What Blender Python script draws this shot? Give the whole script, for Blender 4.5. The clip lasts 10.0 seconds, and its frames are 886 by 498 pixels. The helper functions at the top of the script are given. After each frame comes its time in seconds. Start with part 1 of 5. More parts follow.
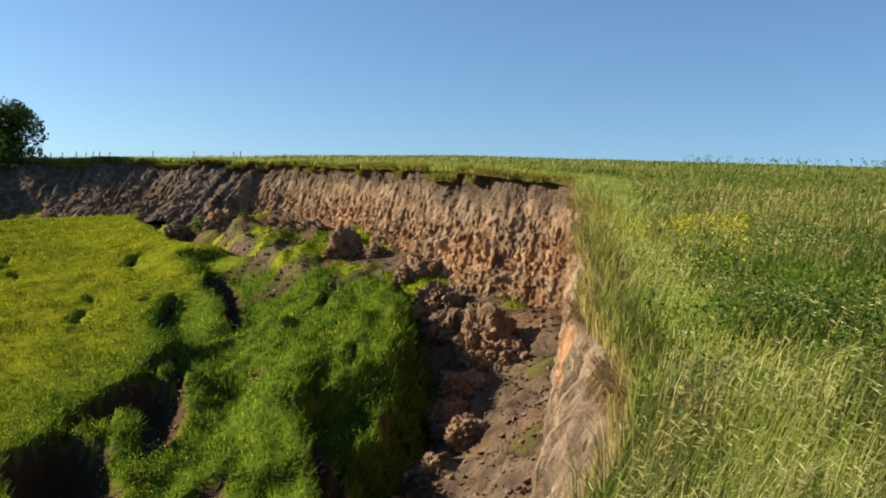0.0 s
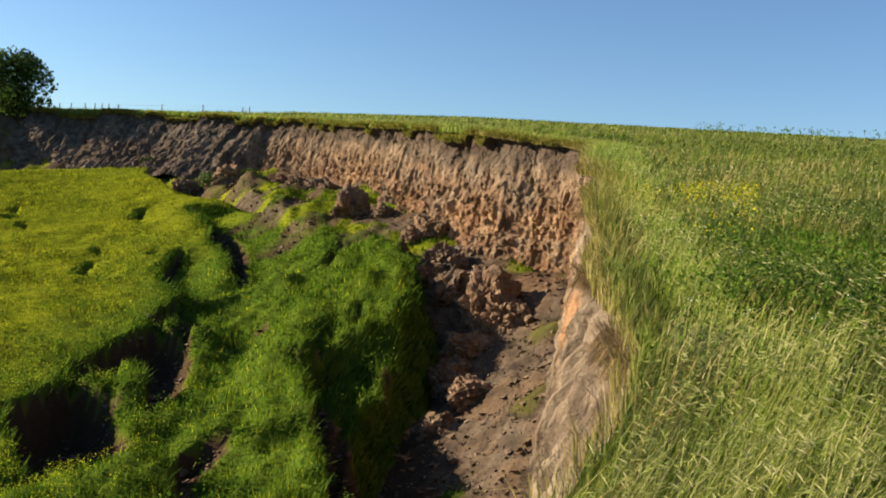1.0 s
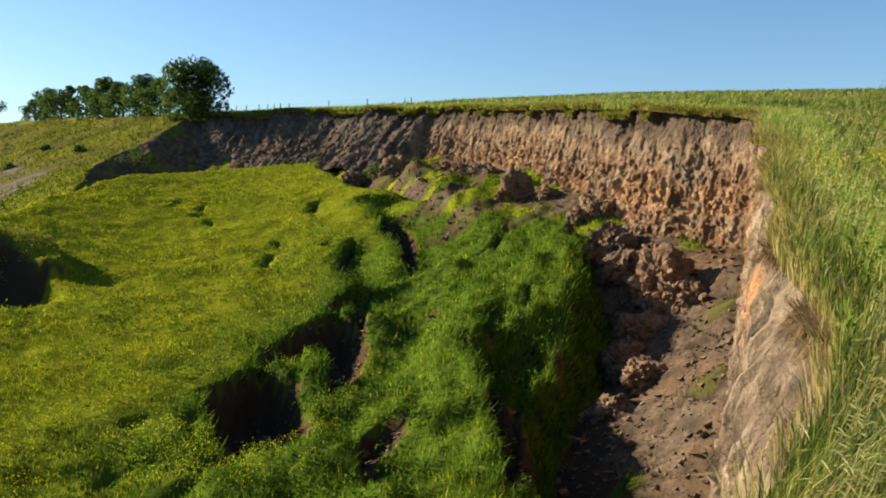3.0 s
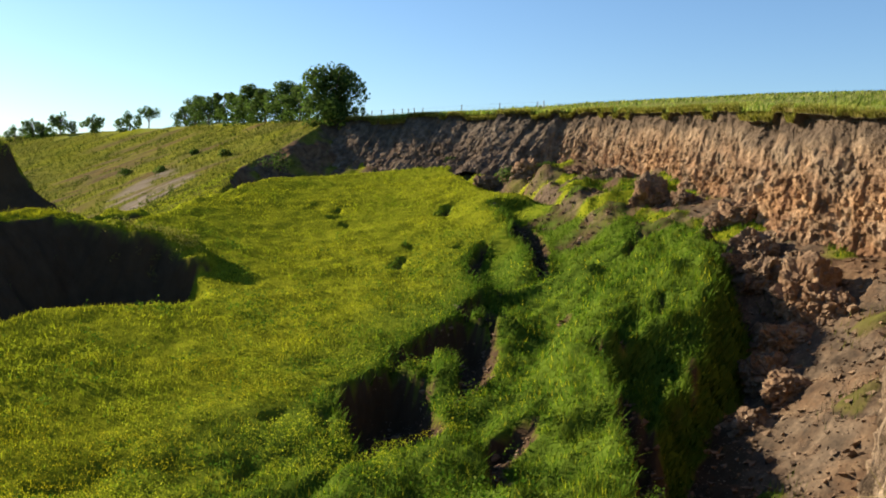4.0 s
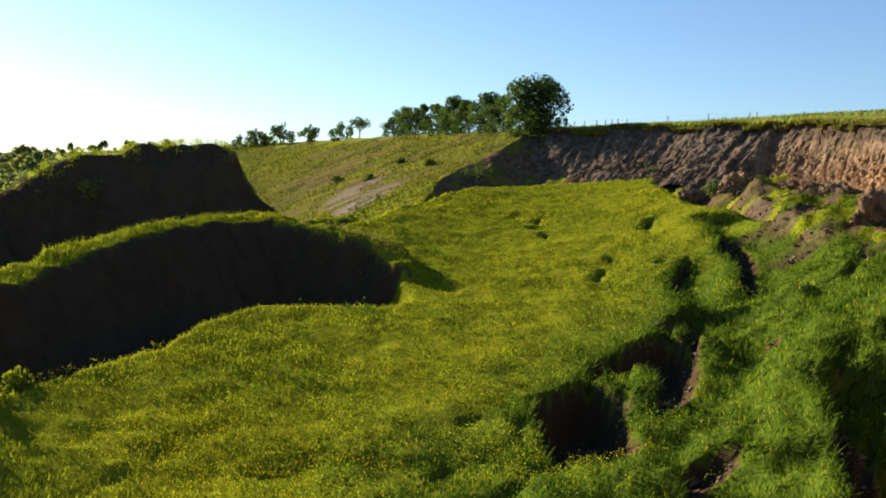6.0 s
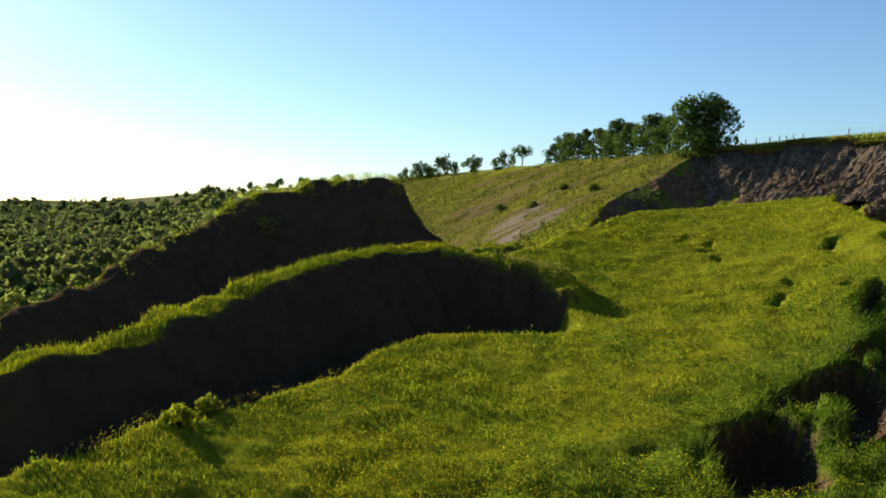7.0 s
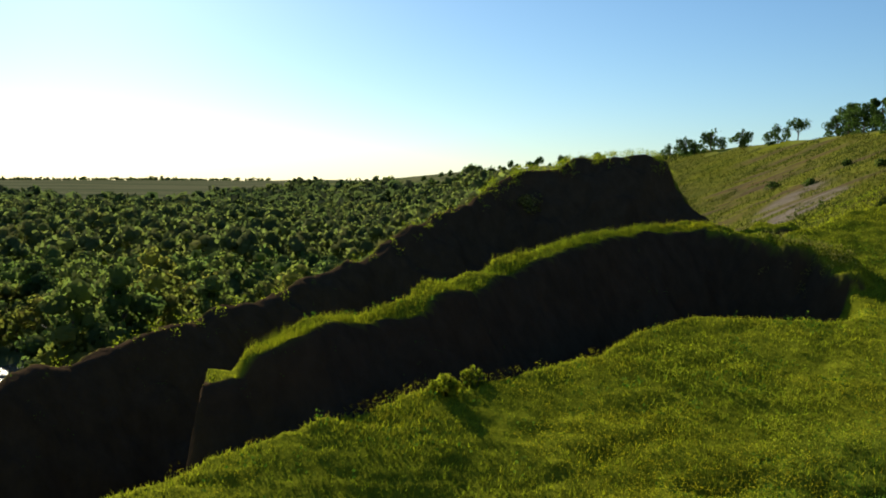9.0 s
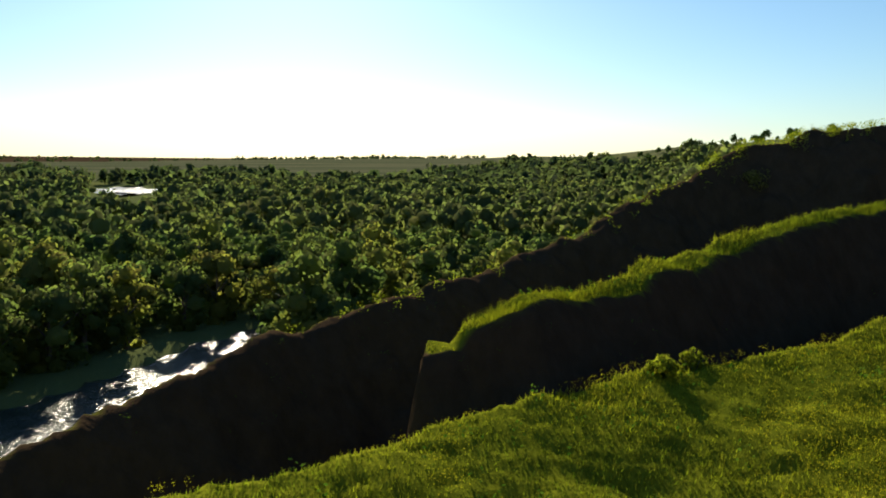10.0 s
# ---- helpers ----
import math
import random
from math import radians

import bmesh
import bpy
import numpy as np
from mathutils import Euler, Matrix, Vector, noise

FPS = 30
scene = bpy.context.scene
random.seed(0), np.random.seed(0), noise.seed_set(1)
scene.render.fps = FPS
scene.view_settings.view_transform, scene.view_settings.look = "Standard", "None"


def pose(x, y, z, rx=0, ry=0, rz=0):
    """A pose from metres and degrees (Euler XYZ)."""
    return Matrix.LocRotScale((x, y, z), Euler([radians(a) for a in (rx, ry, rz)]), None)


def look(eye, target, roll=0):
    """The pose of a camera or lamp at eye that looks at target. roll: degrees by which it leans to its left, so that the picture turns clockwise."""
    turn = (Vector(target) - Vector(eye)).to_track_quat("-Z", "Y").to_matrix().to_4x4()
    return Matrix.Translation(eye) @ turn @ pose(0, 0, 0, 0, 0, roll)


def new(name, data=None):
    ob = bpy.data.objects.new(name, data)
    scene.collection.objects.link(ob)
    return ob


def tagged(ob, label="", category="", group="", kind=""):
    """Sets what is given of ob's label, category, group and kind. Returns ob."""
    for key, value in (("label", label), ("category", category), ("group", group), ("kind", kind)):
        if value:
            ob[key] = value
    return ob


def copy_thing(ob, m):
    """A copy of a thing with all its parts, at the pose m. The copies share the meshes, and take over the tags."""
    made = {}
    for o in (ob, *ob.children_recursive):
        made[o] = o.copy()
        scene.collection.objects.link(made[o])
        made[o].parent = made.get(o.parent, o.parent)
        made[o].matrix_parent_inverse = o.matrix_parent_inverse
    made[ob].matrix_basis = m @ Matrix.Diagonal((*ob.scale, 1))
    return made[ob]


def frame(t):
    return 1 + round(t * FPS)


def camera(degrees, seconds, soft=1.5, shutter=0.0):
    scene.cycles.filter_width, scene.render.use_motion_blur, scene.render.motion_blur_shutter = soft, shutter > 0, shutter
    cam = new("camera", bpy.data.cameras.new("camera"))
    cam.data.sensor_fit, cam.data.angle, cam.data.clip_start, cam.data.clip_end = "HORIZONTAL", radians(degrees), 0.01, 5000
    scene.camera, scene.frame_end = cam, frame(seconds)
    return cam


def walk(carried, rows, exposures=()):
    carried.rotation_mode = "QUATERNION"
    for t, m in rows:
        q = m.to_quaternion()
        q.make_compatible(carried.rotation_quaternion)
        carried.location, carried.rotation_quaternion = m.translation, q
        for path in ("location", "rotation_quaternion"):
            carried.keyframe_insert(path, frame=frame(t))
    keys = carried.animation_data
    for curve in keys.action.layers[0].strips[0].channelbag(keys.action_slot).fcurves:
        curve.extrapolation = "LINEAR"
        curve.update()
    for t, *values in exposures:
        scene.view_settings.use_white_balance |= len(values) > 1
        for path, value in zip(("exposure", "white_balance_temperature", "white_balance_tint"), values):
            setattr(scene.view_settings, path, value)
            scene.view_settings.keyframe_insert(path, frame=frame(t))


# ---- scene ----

# ---------------------------------------------------------------- camera
cam = camera(52.76, 10.0, soft=1.9)
EYE = 1.65
TURNS = [  # seconds, yaw, pitch, roll of a hand-held camera that turns on the spot
    (0.0, 0.19, 0.38, -3.31),
    (0.5, -0.81, -1.79, -4.31),
    (1.0, 0.65, -2.13, -4.83),
    (1.5, 2.28, -2.74, -3.42),
    (2.0, 4.90, -3.06, -2.60),
    (3.5, 14.88, -4.18, -2.15),
    (4.0, 19.41, -3.92, -2.29),
    (4.5, 22.95, -4.18, -1.90),
    (5.0, 24.64, -4.39, -3.42),
    (6.5, 37.35, -3.16, -2.26),
    (7.0, 42.55, -2.56, -1.48),
    (7.5, 47.35, -2.87, -1.60),
    (8.0, 50.90, -3.27, -2.59),
    (8.5, 55.14, -3.77, -1.75),
    (9.0, 59.02, -4.36, -1.29),
    (9.5, 65.69, -5.25, -0.42),
    (10.0, 72.62, -6.08, -0.68),
]
ARM = 0.55  # the camera swings on an arm round the person who holds it


def swing(yaw):
    a = radians(yaw)
    return -ARM * math.sin(a), ARM * (math.cos(a) - 1)


walk(cam, [(t, pose(*swing(yaw), EYE, 90 + pitch, roll, yaw)) for t, yaw, pitch, roll in TURNS],
     exposures=[(0, 1.40, 6600, 10), (2, 1.40, 6600, 10), (3.5, 1.50, 6500, 9), (4.5, 1.58, 6800, 12), (5.2, 1.6, 6850, 12), (6.5, 1.44, 6650, 11), (8, 0.96, 6350, 4), (9, 0.88, 6300, 4), (10, 0.91, 6350, 5)])

# ---------------------------------------------------------------- sky and sun
SUN_AZ, SUN_EL = 82.0, 22.5  # degrees left of +y, degrees up
world = bpy.data.worlds.new("evening_sky")
scene.world = world
world.use_nodes = True
wn = world.node_tree.nodes
sky = wn.new("ShaderNodeTexSky")
sky.sky_type = "NISHITA"
sky.sun_disc = False
sky.sun_elevation = radians(SUN_EL)
sky.sun_rotation = radians(-SUN_AZ)
sky.altitude = 100
sky.air_density = 1.0
sky.dust_density = 0.3
sky.ozone_density = 3.0
wn["Background"].inputs[1].default_value = 0.053
deep = wn.new("ShaderNodeMix")
deep.data_type = "RGBA"
deep.blend_type = "MULTIPLY"
deep.inputs[0].default_value = 1.0
deep.inputs[7].default_value = (0.86, 1.0, 1.125, 1)
world.node_tree.links.new(sky.outputs[0], deep.inputs[6])
world.node_tree.links.new(deep.outputs[2], wn["Background"].inputs[0])

sun = new("sun", bpy.data.lights.new("sun", "SUN"))
sun.data.energy = 5.0
sun.data.angle = radians(0.6)
sun.data.color = (1.0, 0.85, 0.64)
sa, se = radians(SUN_AZ), radians(SUN_EL)
sun_way = Vector((-math.sin(sa) * math.cos(se), math.cos(sa) * math.cos(se), math.sin(se)))
sun.matrix_world = look(sun_way * 100, (0, 0, 0))


# ---------------------------------------------------------------- materials
def material(name):
    m = bpy.data.materials.new(name)
    m.use_nodes = True
    return m, m.node_tree.nodes, m.node_tree.links, m.node_tree.nodes["Principled BSDF"]


def noise_node(n, l, scale, detail=6.0, rough=0.6, coords=None, stretch=None):
    tex = n.new("ShaderNodeTexNoise")
    tex.inputs["Scale"].default_value = scale
    tex.inputs["Detail"].default_value = detail
    tex.inputs["Roughness"].default_value = rough
    src = coords
    if stretch:
        mp = n.new("ShaderNodeMapping")
        mp.inputs["Scale"].default_value = stretch
        l.new(coords, mp.inputs[0])
        src = mp.outputs[0]
    if src:
        l.new(src, tex.inputs["Vector"])
    return tex.outputs["Fac"]


def ramp(n, l, fac, stops):
    r = n.new("ShaderNodeValToRGB")
    el = r.color_ramp.elements
    while len(el) < len(stops):
        el.new(0.5)
    for e, (pos, col) in zip(el, stops):
        e.position = pos
        e.color = (*col, 1)
    l.new(fac, r.inputs[0])
    return r.outputs[0]


def mix(n, l, fac, a, b, kind="MIX"):
    m = n.new("ShaderNodeMix")
    m.data_type = "RGBA"
    m.blend_type = kind
    for value, sock in ((fac, m.inputs[0]), (a, m.inputs[6]), (b, m.inputs[7])):
        if isinstance(value, (int, float)):
            sock.default_value = value
        elif isinstance(value, tuple):
            sock.default_value = (*value, 1)
        else:
            l.new(value, sock)
    return m.outputs[2]


def attr(n, name):
    a = n.new("ShaderNodeAttribute")
    a.attribute_name = name
    return a.outputs["Fac"]


def position(n):
    return n.new("ShaderNodeNewGeometry").outputs["Position"]


def bump(n, l, height, strength, distance, bsdf):
    b = n.new("ShaderNodeBump")
    b.inputs["Strength"].default_value = strength
    b.inputs["Distance"].default_value = distance
    l.new(height, b.inputs["Height"])
    l.new(b.outputs[0], bsdf.inputs["Normal"])


def soil_colour(n, l, pos):
    """Clay in greys, browns and orange, in patches and upright streaks."""
    patch = noise_node(n, l, 0.22, 5, 0.62, pos, (1, 1, 1.3))
    streak = noise_node(n, l, 1.3, 7, 0.68, pos, (1, 1, 0.5))
    grain = noise_node(n, l, 6.0, 6, 0.7, pos)
    grey = ramp(n, l, streak, [(0.32, (0.055, 0.04, 0.028)), (0.48, (0.165, 0.118, 0.078)), (0.66, (0.33, 0.245, 0.165))])
    orange = ramp(n, l, streak, [(0.32, (0.08, 0.042, 0.022)), (0.48, (0.24, 0.138, 0.072)), (0.66, (0.40, 0.265, 0.15))])
    mask = ramp(n, l, patch, [(0.42, (0, 0, 0)), (0.58, (1, 1, 1))])
    col = mix(n, l, mask, grey, orange)
    return mix(n, l, 0.55, col, ramp(n, l, grain, [(0.33, (0.30, 0.28, 0.27)), (0.52, (0.95, 0.93, 0.92)), (0.68, (1.6, 1.55, 1.5))]), "MULTIPLY"), grain, streak


def ground_material():
    m, n, l, b = material("ground_turf_and_earth")
    pos = position(n)
    col, grain, streak = soil_colour(n, l, pos)
    dull = mix(n, l, 0.68, col, (0.03, 0.026, 0.0215))
    wide = noise_node(n, l, 0.07, 4, 0.6, pos)
    fine = noise_node(n, l, 2.4, 6, 0.7, pos)
    turf = mix(n, l, wide, (0.14, 0.165, 0.013), (0.195, 0.21, 0.017))
    turf = mix(n, l, 0.8, turf, ramp(n, l, fine, [(0.3, (0.55, 0.58, 0.5)), (0.7, (1.2, 1.18, 1.0))]), "MULTIPLY")
    dry = mix(n, l, ramp(n, l, fine, [(0.35, (0, 0, 0)), (0.65, (1, 1, 1))]), (0.05, 0.056, 0.017), (0.10, 0.092, 0.036))
    turf = mix(n, l, attr(n, "dry"), turf, dry)
    turf = mix(n, l, 0.6, turf, ramp(n, l, noise_node(n, l, 0.3, 5, 0.65, pos), [(0.38, (0.72, 0.75, 0.75)), (0.6, (1.1, 1.06, 1.0))]), "MULTIPLY")
    floor_col = mix(n, l, fine, (0.075, 0.095, 0.036), (0.12, 0.14, 0.055))
    turf = mix(n, l, attr(n, "high"), turf, mix(n, l, fine, (0.10, 0.122, 0.035), (0.19, 0.195, 0.07)))
    rank = mix(n, l, fine, (0.036, 0.07, 0.009), (0.07, 0.11, 0.014))
    turf = mix(n, l, attr(n, "rank"), turf, rank)
    turf = mix(n, l, attr(n, "woods"), turf, floor_col)
    field = mix(n, l, ramp(n, l, noise_node(n, l, 0.006, 3, 0.5, pos, (3.0, 0.5, 1)), [(0.44, (0, 0, 0)), (0.56, (1, 1, 1))]), (0.072, 0.084, 0.046), (0.11, 0.112, 0.064))
    turf = mix(n, l, attr(n, "far"), turf, field)
    # dark earth of torn faces and gully, their shade put into the colour
    dark_soil_shade = mix(n, l, streak, (0.024, 0.0165, 0.010), (0.08, 0.054, 0.033))
    dull = mix(n, l, attr(n, "dark_soil_shade"), dull, dark_soil_shade)
    clay = mix(n, l, streak, (0.08, 0.068, 0.056), (0.22, 0.19, 0.16))
    l.new(mix(n, l, attr(n, "clay"), mix(n, l, attr(n, "soil"), turf, dull), clay), b.inputs["Base Color"])
    b.inputs["Roughness"].default_value = 0.95
    b.inputs["Specular IOR Level"].default_value = 0.0
    bump(n, l, fine, 0.7, 0.12, b)
    return m


def wall_material():
    m, n, l, b = material("scarp_clay")
    pos = position(n)
    col, grain, streak = soil_colour(n, l, pos)
    down = attr(n, "down")
    wob = n.new("ShaderNodeMath")
    wob.operation = "MULTIPLY_ADD"
    l.new(noise_node(n, l, 0.35, 5, 0.65, pos), wob.inputs[0])
    wob.inputs[1].default_value = -1.9
    l.new(down, wob.inputs[2])
    top = ramp(n, l, wob.outputs[0], [(0.1, (1, 1, 1)), (0.75, (0, 0, 0))])
    low = ramp(n, l, noise_node(n, l, 0.45, 5, 0.65, pos, (1, 1, 1.6)), [(0.50, (0, 0, 0)), (0.60, (1, 1, 1))])
    col = mix(n, l, low, col, ramp(n, l, streak, [(0.3, (0.075, 0.04, 0.024)), (0.5, (0.20, 0.115, 0.065)), (0.7, (0.37, 0.23, 0.135))]))
    upper = n.new("ShaderNodeMapRange")
    upper.inputs[1].default_value, upper.inputs[2].default_value, upper.inputs[3].default_value, upper.inputs[4].default_value = 1.2, 4.2, 0.75, 0.0
    l.new(down, upper.inputs[0])
    col = mix(n, l, upper.outputs[0], col, ramp(n, l, streak, [(0.32, (0.07, 0.053, 0.038)), (0.48, (0.17, 0.13, 0.09)), (0.66, (0.28, 0.22, 0.155))]))
    dark = mix(n, l, streak, (0.05, 0.037, 0.027), (0.145, 0.11, 0.08))
    col = mix(n, l, top, col, dark)
    col = mix(n, l, attr(n, "shale"), col, ramp(n, l, streak, [(0.3, (0.032, 0.027, 0.022)), (0.5, (0.08, 0.067, 0.054)), (0.7, (0.17, 0.142, 0.112))]))
    col = mix(n, l, attr(n, "slab"), col, ramp(n, l, streak, [(0.34, (0.045, 0.034, 0.025)), (0.48, (0.165, 0.122, 0.085)), (0.64, (0.32, 0.25, 0.175))]))
    col = mix(n, l, attr(n, "ochre"), col, mix(n, l, streak, (0.30, 0.14, 0.06), (0.52, 0.295, 0.15)))
    turf = mix(n, l, grain, (0.12, 0.145, 0.014), (0.20, 0.20, 0.035))
    col = mix(n, l, attr(n, "turf"), col, turf)
    l.new(col, b.inputs["Base Color"])
    b.inputs["Roughness"].default_value = 0.95
    b.inputs["Specular IOR Level"].default_value = 0.02
    h = n.new("ShaderNodeMath")
    h.operation = "ADD"
    l.new(grain, h.inputs[0])
    l.new(streak, h.inputs[1])
    bump(n, l, h.outputs[0], 0.9, 0.16, b)
    return m


def earth_material():
    m, n, l, b = material("loose_earth")
    pos = position(n)
    col, grain, streak = soil_colour(n, l, pos)
    col = mix(n, l, 0.42, col, (0.10, 0.08, 0.064))
    l.new(col, b.inputs["Base Color"])
    b.inputs["Roughness"].default_value = 0.95
    b.inputs["Specular IOR Level"].default_value = 0.02
    bump(n, l, grain, 0.9, 0.1, b)
    return m


def leaf_material(name, low, mid, high, through_light=0.35, patch=0.0, swing_=1.0, leafy=0.0, each=0.0):
    """Leaves or blades: each a shade of its own, some light passing through."""
    m, n, l, b = material(name)
    geo = n.new("ShaderNodeNewGeometry")
    col = ramp(n, l, geo.outputs["Random Per Island"], [(0.0, low), (0.55, mid), (1.0, high)])
    if patch:
        wide = noise_node(n, l, patch, 4, 0.6, geo.outputs["Position"])
        col = mix(n, l, 0.75, col, ramp(n, l, wide, [(0.5 - 0.17 * swing_, (0.55, 0.70, 0.75)), (0.5 + 0.17 * swing_, (1.3, 1.15, 0.9))]), "MULTIPLY")
    if each:
        own = n.new("ShaderNodeObjectInfo").outputs["Random"]
        col = mix(n, l, each, col, ramp(n, l, own, [(0.0, (0.62, 0.78, 0.75)), (0.5, (0.95, 1.0, 0.9)), (1.0, (1.35, 1.18, 0.85))]), "MULTIPLY")
    l.new(col, b.inputs["Base Color"])
    b.inputs["Roughness"].default_value = 0.6
    b.inputs["Specular IOR Level"].default_value = 0.0
    if leafy:
        bump(n, l, noise_node(n, l, leafy, 4, 0.7, geo.outputs["Position"]), 1.0, 0.6, b)
    t = n.new("ShaderNodeBsdfTranslucent")
    l.new(mix(n, l, 1.0, col, (0.93, 1.1, 0.6), "MULTIPLY"), t.inputs[0])
    s = n.new("ShaderNodeMixShader")
    s.inputs[0].default_value = through_light
    l.new(b.outputs[0], s.inputs[1])
    l.new(t.outputs[0], s.inputs[2])
    l.new(s.outputs[0], n["Material Output"].inputs[0])
    return m


def plain_material(name, a, c, scale, rough=0.9):
    m, n, l, b = material(name)
    pos = n.new("ShaderNodeTexCoord").outputs["Object"]
    f = noise_node(n, l, scale, 6, 0.65, pos)
    l.new(mix(n, l, f, a, c), b.inputs["Base Color"])
    b.inputs["Roughness"].default_value = rough
    bump(n, l, f, 0.6, 0.03, b)
    return m


def water_material():
    m, n, l, b = material("river_water")
    b.inputs["Base Color"].default_value = (0.02, 0.03, 0.025, 1)
    b.inputs["Roughness"].default_value = 0.26
    b.inputs["IOR"].default_value = 1.33
    bump(n, l, noise_node(n, l, 0.55, 5, 0.7, position(n), (1, 0.6, 1)), 1.0, 0.6, b)
    return m


GROUND, WALL, EARTH = ground_material(), wall_material(), earth_material()
MEADOW = leaf_material("meadow_grass", (0.10, 0.155, 0.028), (0.21, 0.26, 0.058), (0.44, 0.44, 0.20), 0.5, 0.45, 0.8)
SLUMP = leaf_material("slump_grass", (0.275, 0.30, 0.024), (0.325, 0.34, 0.027), (0.375, 0.38, 0.031), 0.5, 0.16, 0.9)
LUSH = leaf_material("lush_grass", (0.055, 0.105, 0.013), (0.085, 0.14, 0.017), (0.125, 0.18, 0.022), 0.5, 0.3, 0.6)
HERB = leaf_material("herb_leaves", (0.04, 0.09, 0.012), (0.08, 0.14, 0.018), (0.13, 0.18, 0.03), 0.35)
DRY = leaf_material("dry_grass", (0.16, 0.12, 0.04), (0.30, 0.23, 0.09), (0.45, 0.37, 0.17), 0.35)
LIPGRASS = leaf_material("lip_grass", (0.12, 0.115, 0.022), (0.22, 0.20, 0.045), (0.36, 0.30, 0.11), 0.4)
ROOTS = leaf_material("dead_roots", (0.09, 0.06, 0.033), (0.19, 0.125, 0.07), (0.33, 0.23, 0.13), 0.2)
YELLOW = leaf_material("yellow_flowers", (0.42, 0.36, 0.02), (0.55, 0.46, 0.02), (0.66, 0.55, 0.04), 0.3)
SEED = leaf_material("seed_heads", (0.26, 0.27, 0.10), (0.37, 0.36, 0.16), (0.50, 0.47, 0.25), 0.4)
WHITE = leaf_material("white_flowers", (0.6, 0.6, 0.5), (0.75, 0.75, 0.65), (0.8, 0.8, 0.75), 0.3)
OAK = leaf_material("oak_leaves", (0.035, 0.062, 0.018), (0.06, 0.098, 0.028), (0.10, 0.14, 0.042), 0.45)
WILLOW = leaf_material("riverside_leaves", (0.155, 0.175, 0.072), (0.195, 0.21, 0.086), (0.24, 0.245, 0.102), 0.66, 0.09, 1.0, 0.0, 1.0)
VALLEY = leaf_material("valley_leaves", (0.125, 0.15, 0.07), (0.16, 0.18, 0.082), (0.20, 0.215, 0.096), 0.66, 0.03, 1.0)
DISTANT = leaf_material("distant_leaves", (0.075, 0.095, 0.056), (0.095, 0.113, 0.066), (0.115, 0.13, 0.076), 0.55, 0.01, 1.0)
SHRUB = leaf_material("shrub_leaves", (0.14, 0.18, 0.014), (0.26, 0.28, 0.025), (0.40, 0.38, 0.05), 0.55)
BARK = plain_material("bark", (0.05, 0.038, 0.028), (0.14, 0.11, 0.085), 5.0)
POST = plain_material("weathered_wood", (0.11, 0.095, 0.08), (0.24, 0.21, 0.18), 9.0)
WATER = water_material()

# ---------------------------------------------------------------- noise and mesh helpers
TABLE = np.random.RandomState(11).rand(256, 256)


def vnoise(x, y, k=0):
    """Smooth value noise, 0 to 1."""
    x, y = np.asarray(x) + 17.3 * k + 500.0, np.asarray(y) + 31.7 * k + 500.0
    xi, yi = np.floor(x).astype(int), np.floor(y).astype(int)
    fx, fy = x - xi, y - yi
    fx, fy = fx * fx * (3 - 2 * fx), fy * fy * (3 - 2 * fy)
    a, b = TABLE[xi & 255, yi & 255], TABLE[(xi + 1) & 255, yi & 255]
    c, d = TABLE[xi & 255, (yi + 1) & 255], TABLE[(xi + 1) & 255, (yi + 1) & 255]
    return (a * (1 - fx) + b * fx) * (1 - fy) + (c * (1 - fx) + d * fx) * fy


def fbm(x, y, octaves=4, k=0):
    """Layered noise, about -1 to 1."""
    total, amp, norm = 0.0, 1.0, 0.0
    for o in range(octaves):
        total = total + amp * (vnoise(x * 2**o, y * 2**o, k + o) * 2 - 1)
        norm += amp
        amp *= 0.5
    return total / norm


def smooth(t):
    t = np.clip(t, 0, 1)
    return t * t * (3 - 2 * t)


def mesh_of(name, verts, faces, mat, soft=False, normals=None):
    """A mesh from arrays: verts (n, 3), faces (m, 3 or 4); normals give foliage the soft shading of its whole clump."""
    me = bpy.data.meshes.new(name)
    verts, faces = np.asarray(verts, float), np.asarray(faces, int)
    k = faces.shape[1]
    me.vertices.add(len(verts))
    me.vertices.foreach_set("co", verts.ravel())
    me.loops.add(faces.size)
    me.loops.foreach_set("vertex_index", faces.ravel())
    me.polygons.add(len(faces))
    me.polygons.foreach_set("loop_start", np.arange(0, faces.size, k))
    me.polygons.foreach_set("loop_total", np.full(len(faces), k))
    me.polygons.foreach_set("use_smooth", np.full(len(faces), bool(soft) or normals is not None))
    me.materials.append(mat)
    if normals is not None:
        me.attributes.new("custom_normal", "FLOAT_VECTOR", "POINT").data.foreach_set("vector", np.asarray(normals, float).ravel())
    me.update(calc_edges=True)
    return me


def add_attr(me, name, values):
    me.attributes.new(name, "FLOAT", "POINT").data.foreach_set("value", np.asarray(values, float).ravel())


def grid_faces(rows, cols):
    i = np.arange(rows - 1)[:, None] * cols + np.arange(cols - 1)[None, :]
    return np.stack([i, i + 1, i + cols + 1, i + cols], -1).reshape(-1, 4)


def part(name, me, parent, label=""):
    ob = new(name, me)
    ob.parent = parent
    return tagged(ob, label)


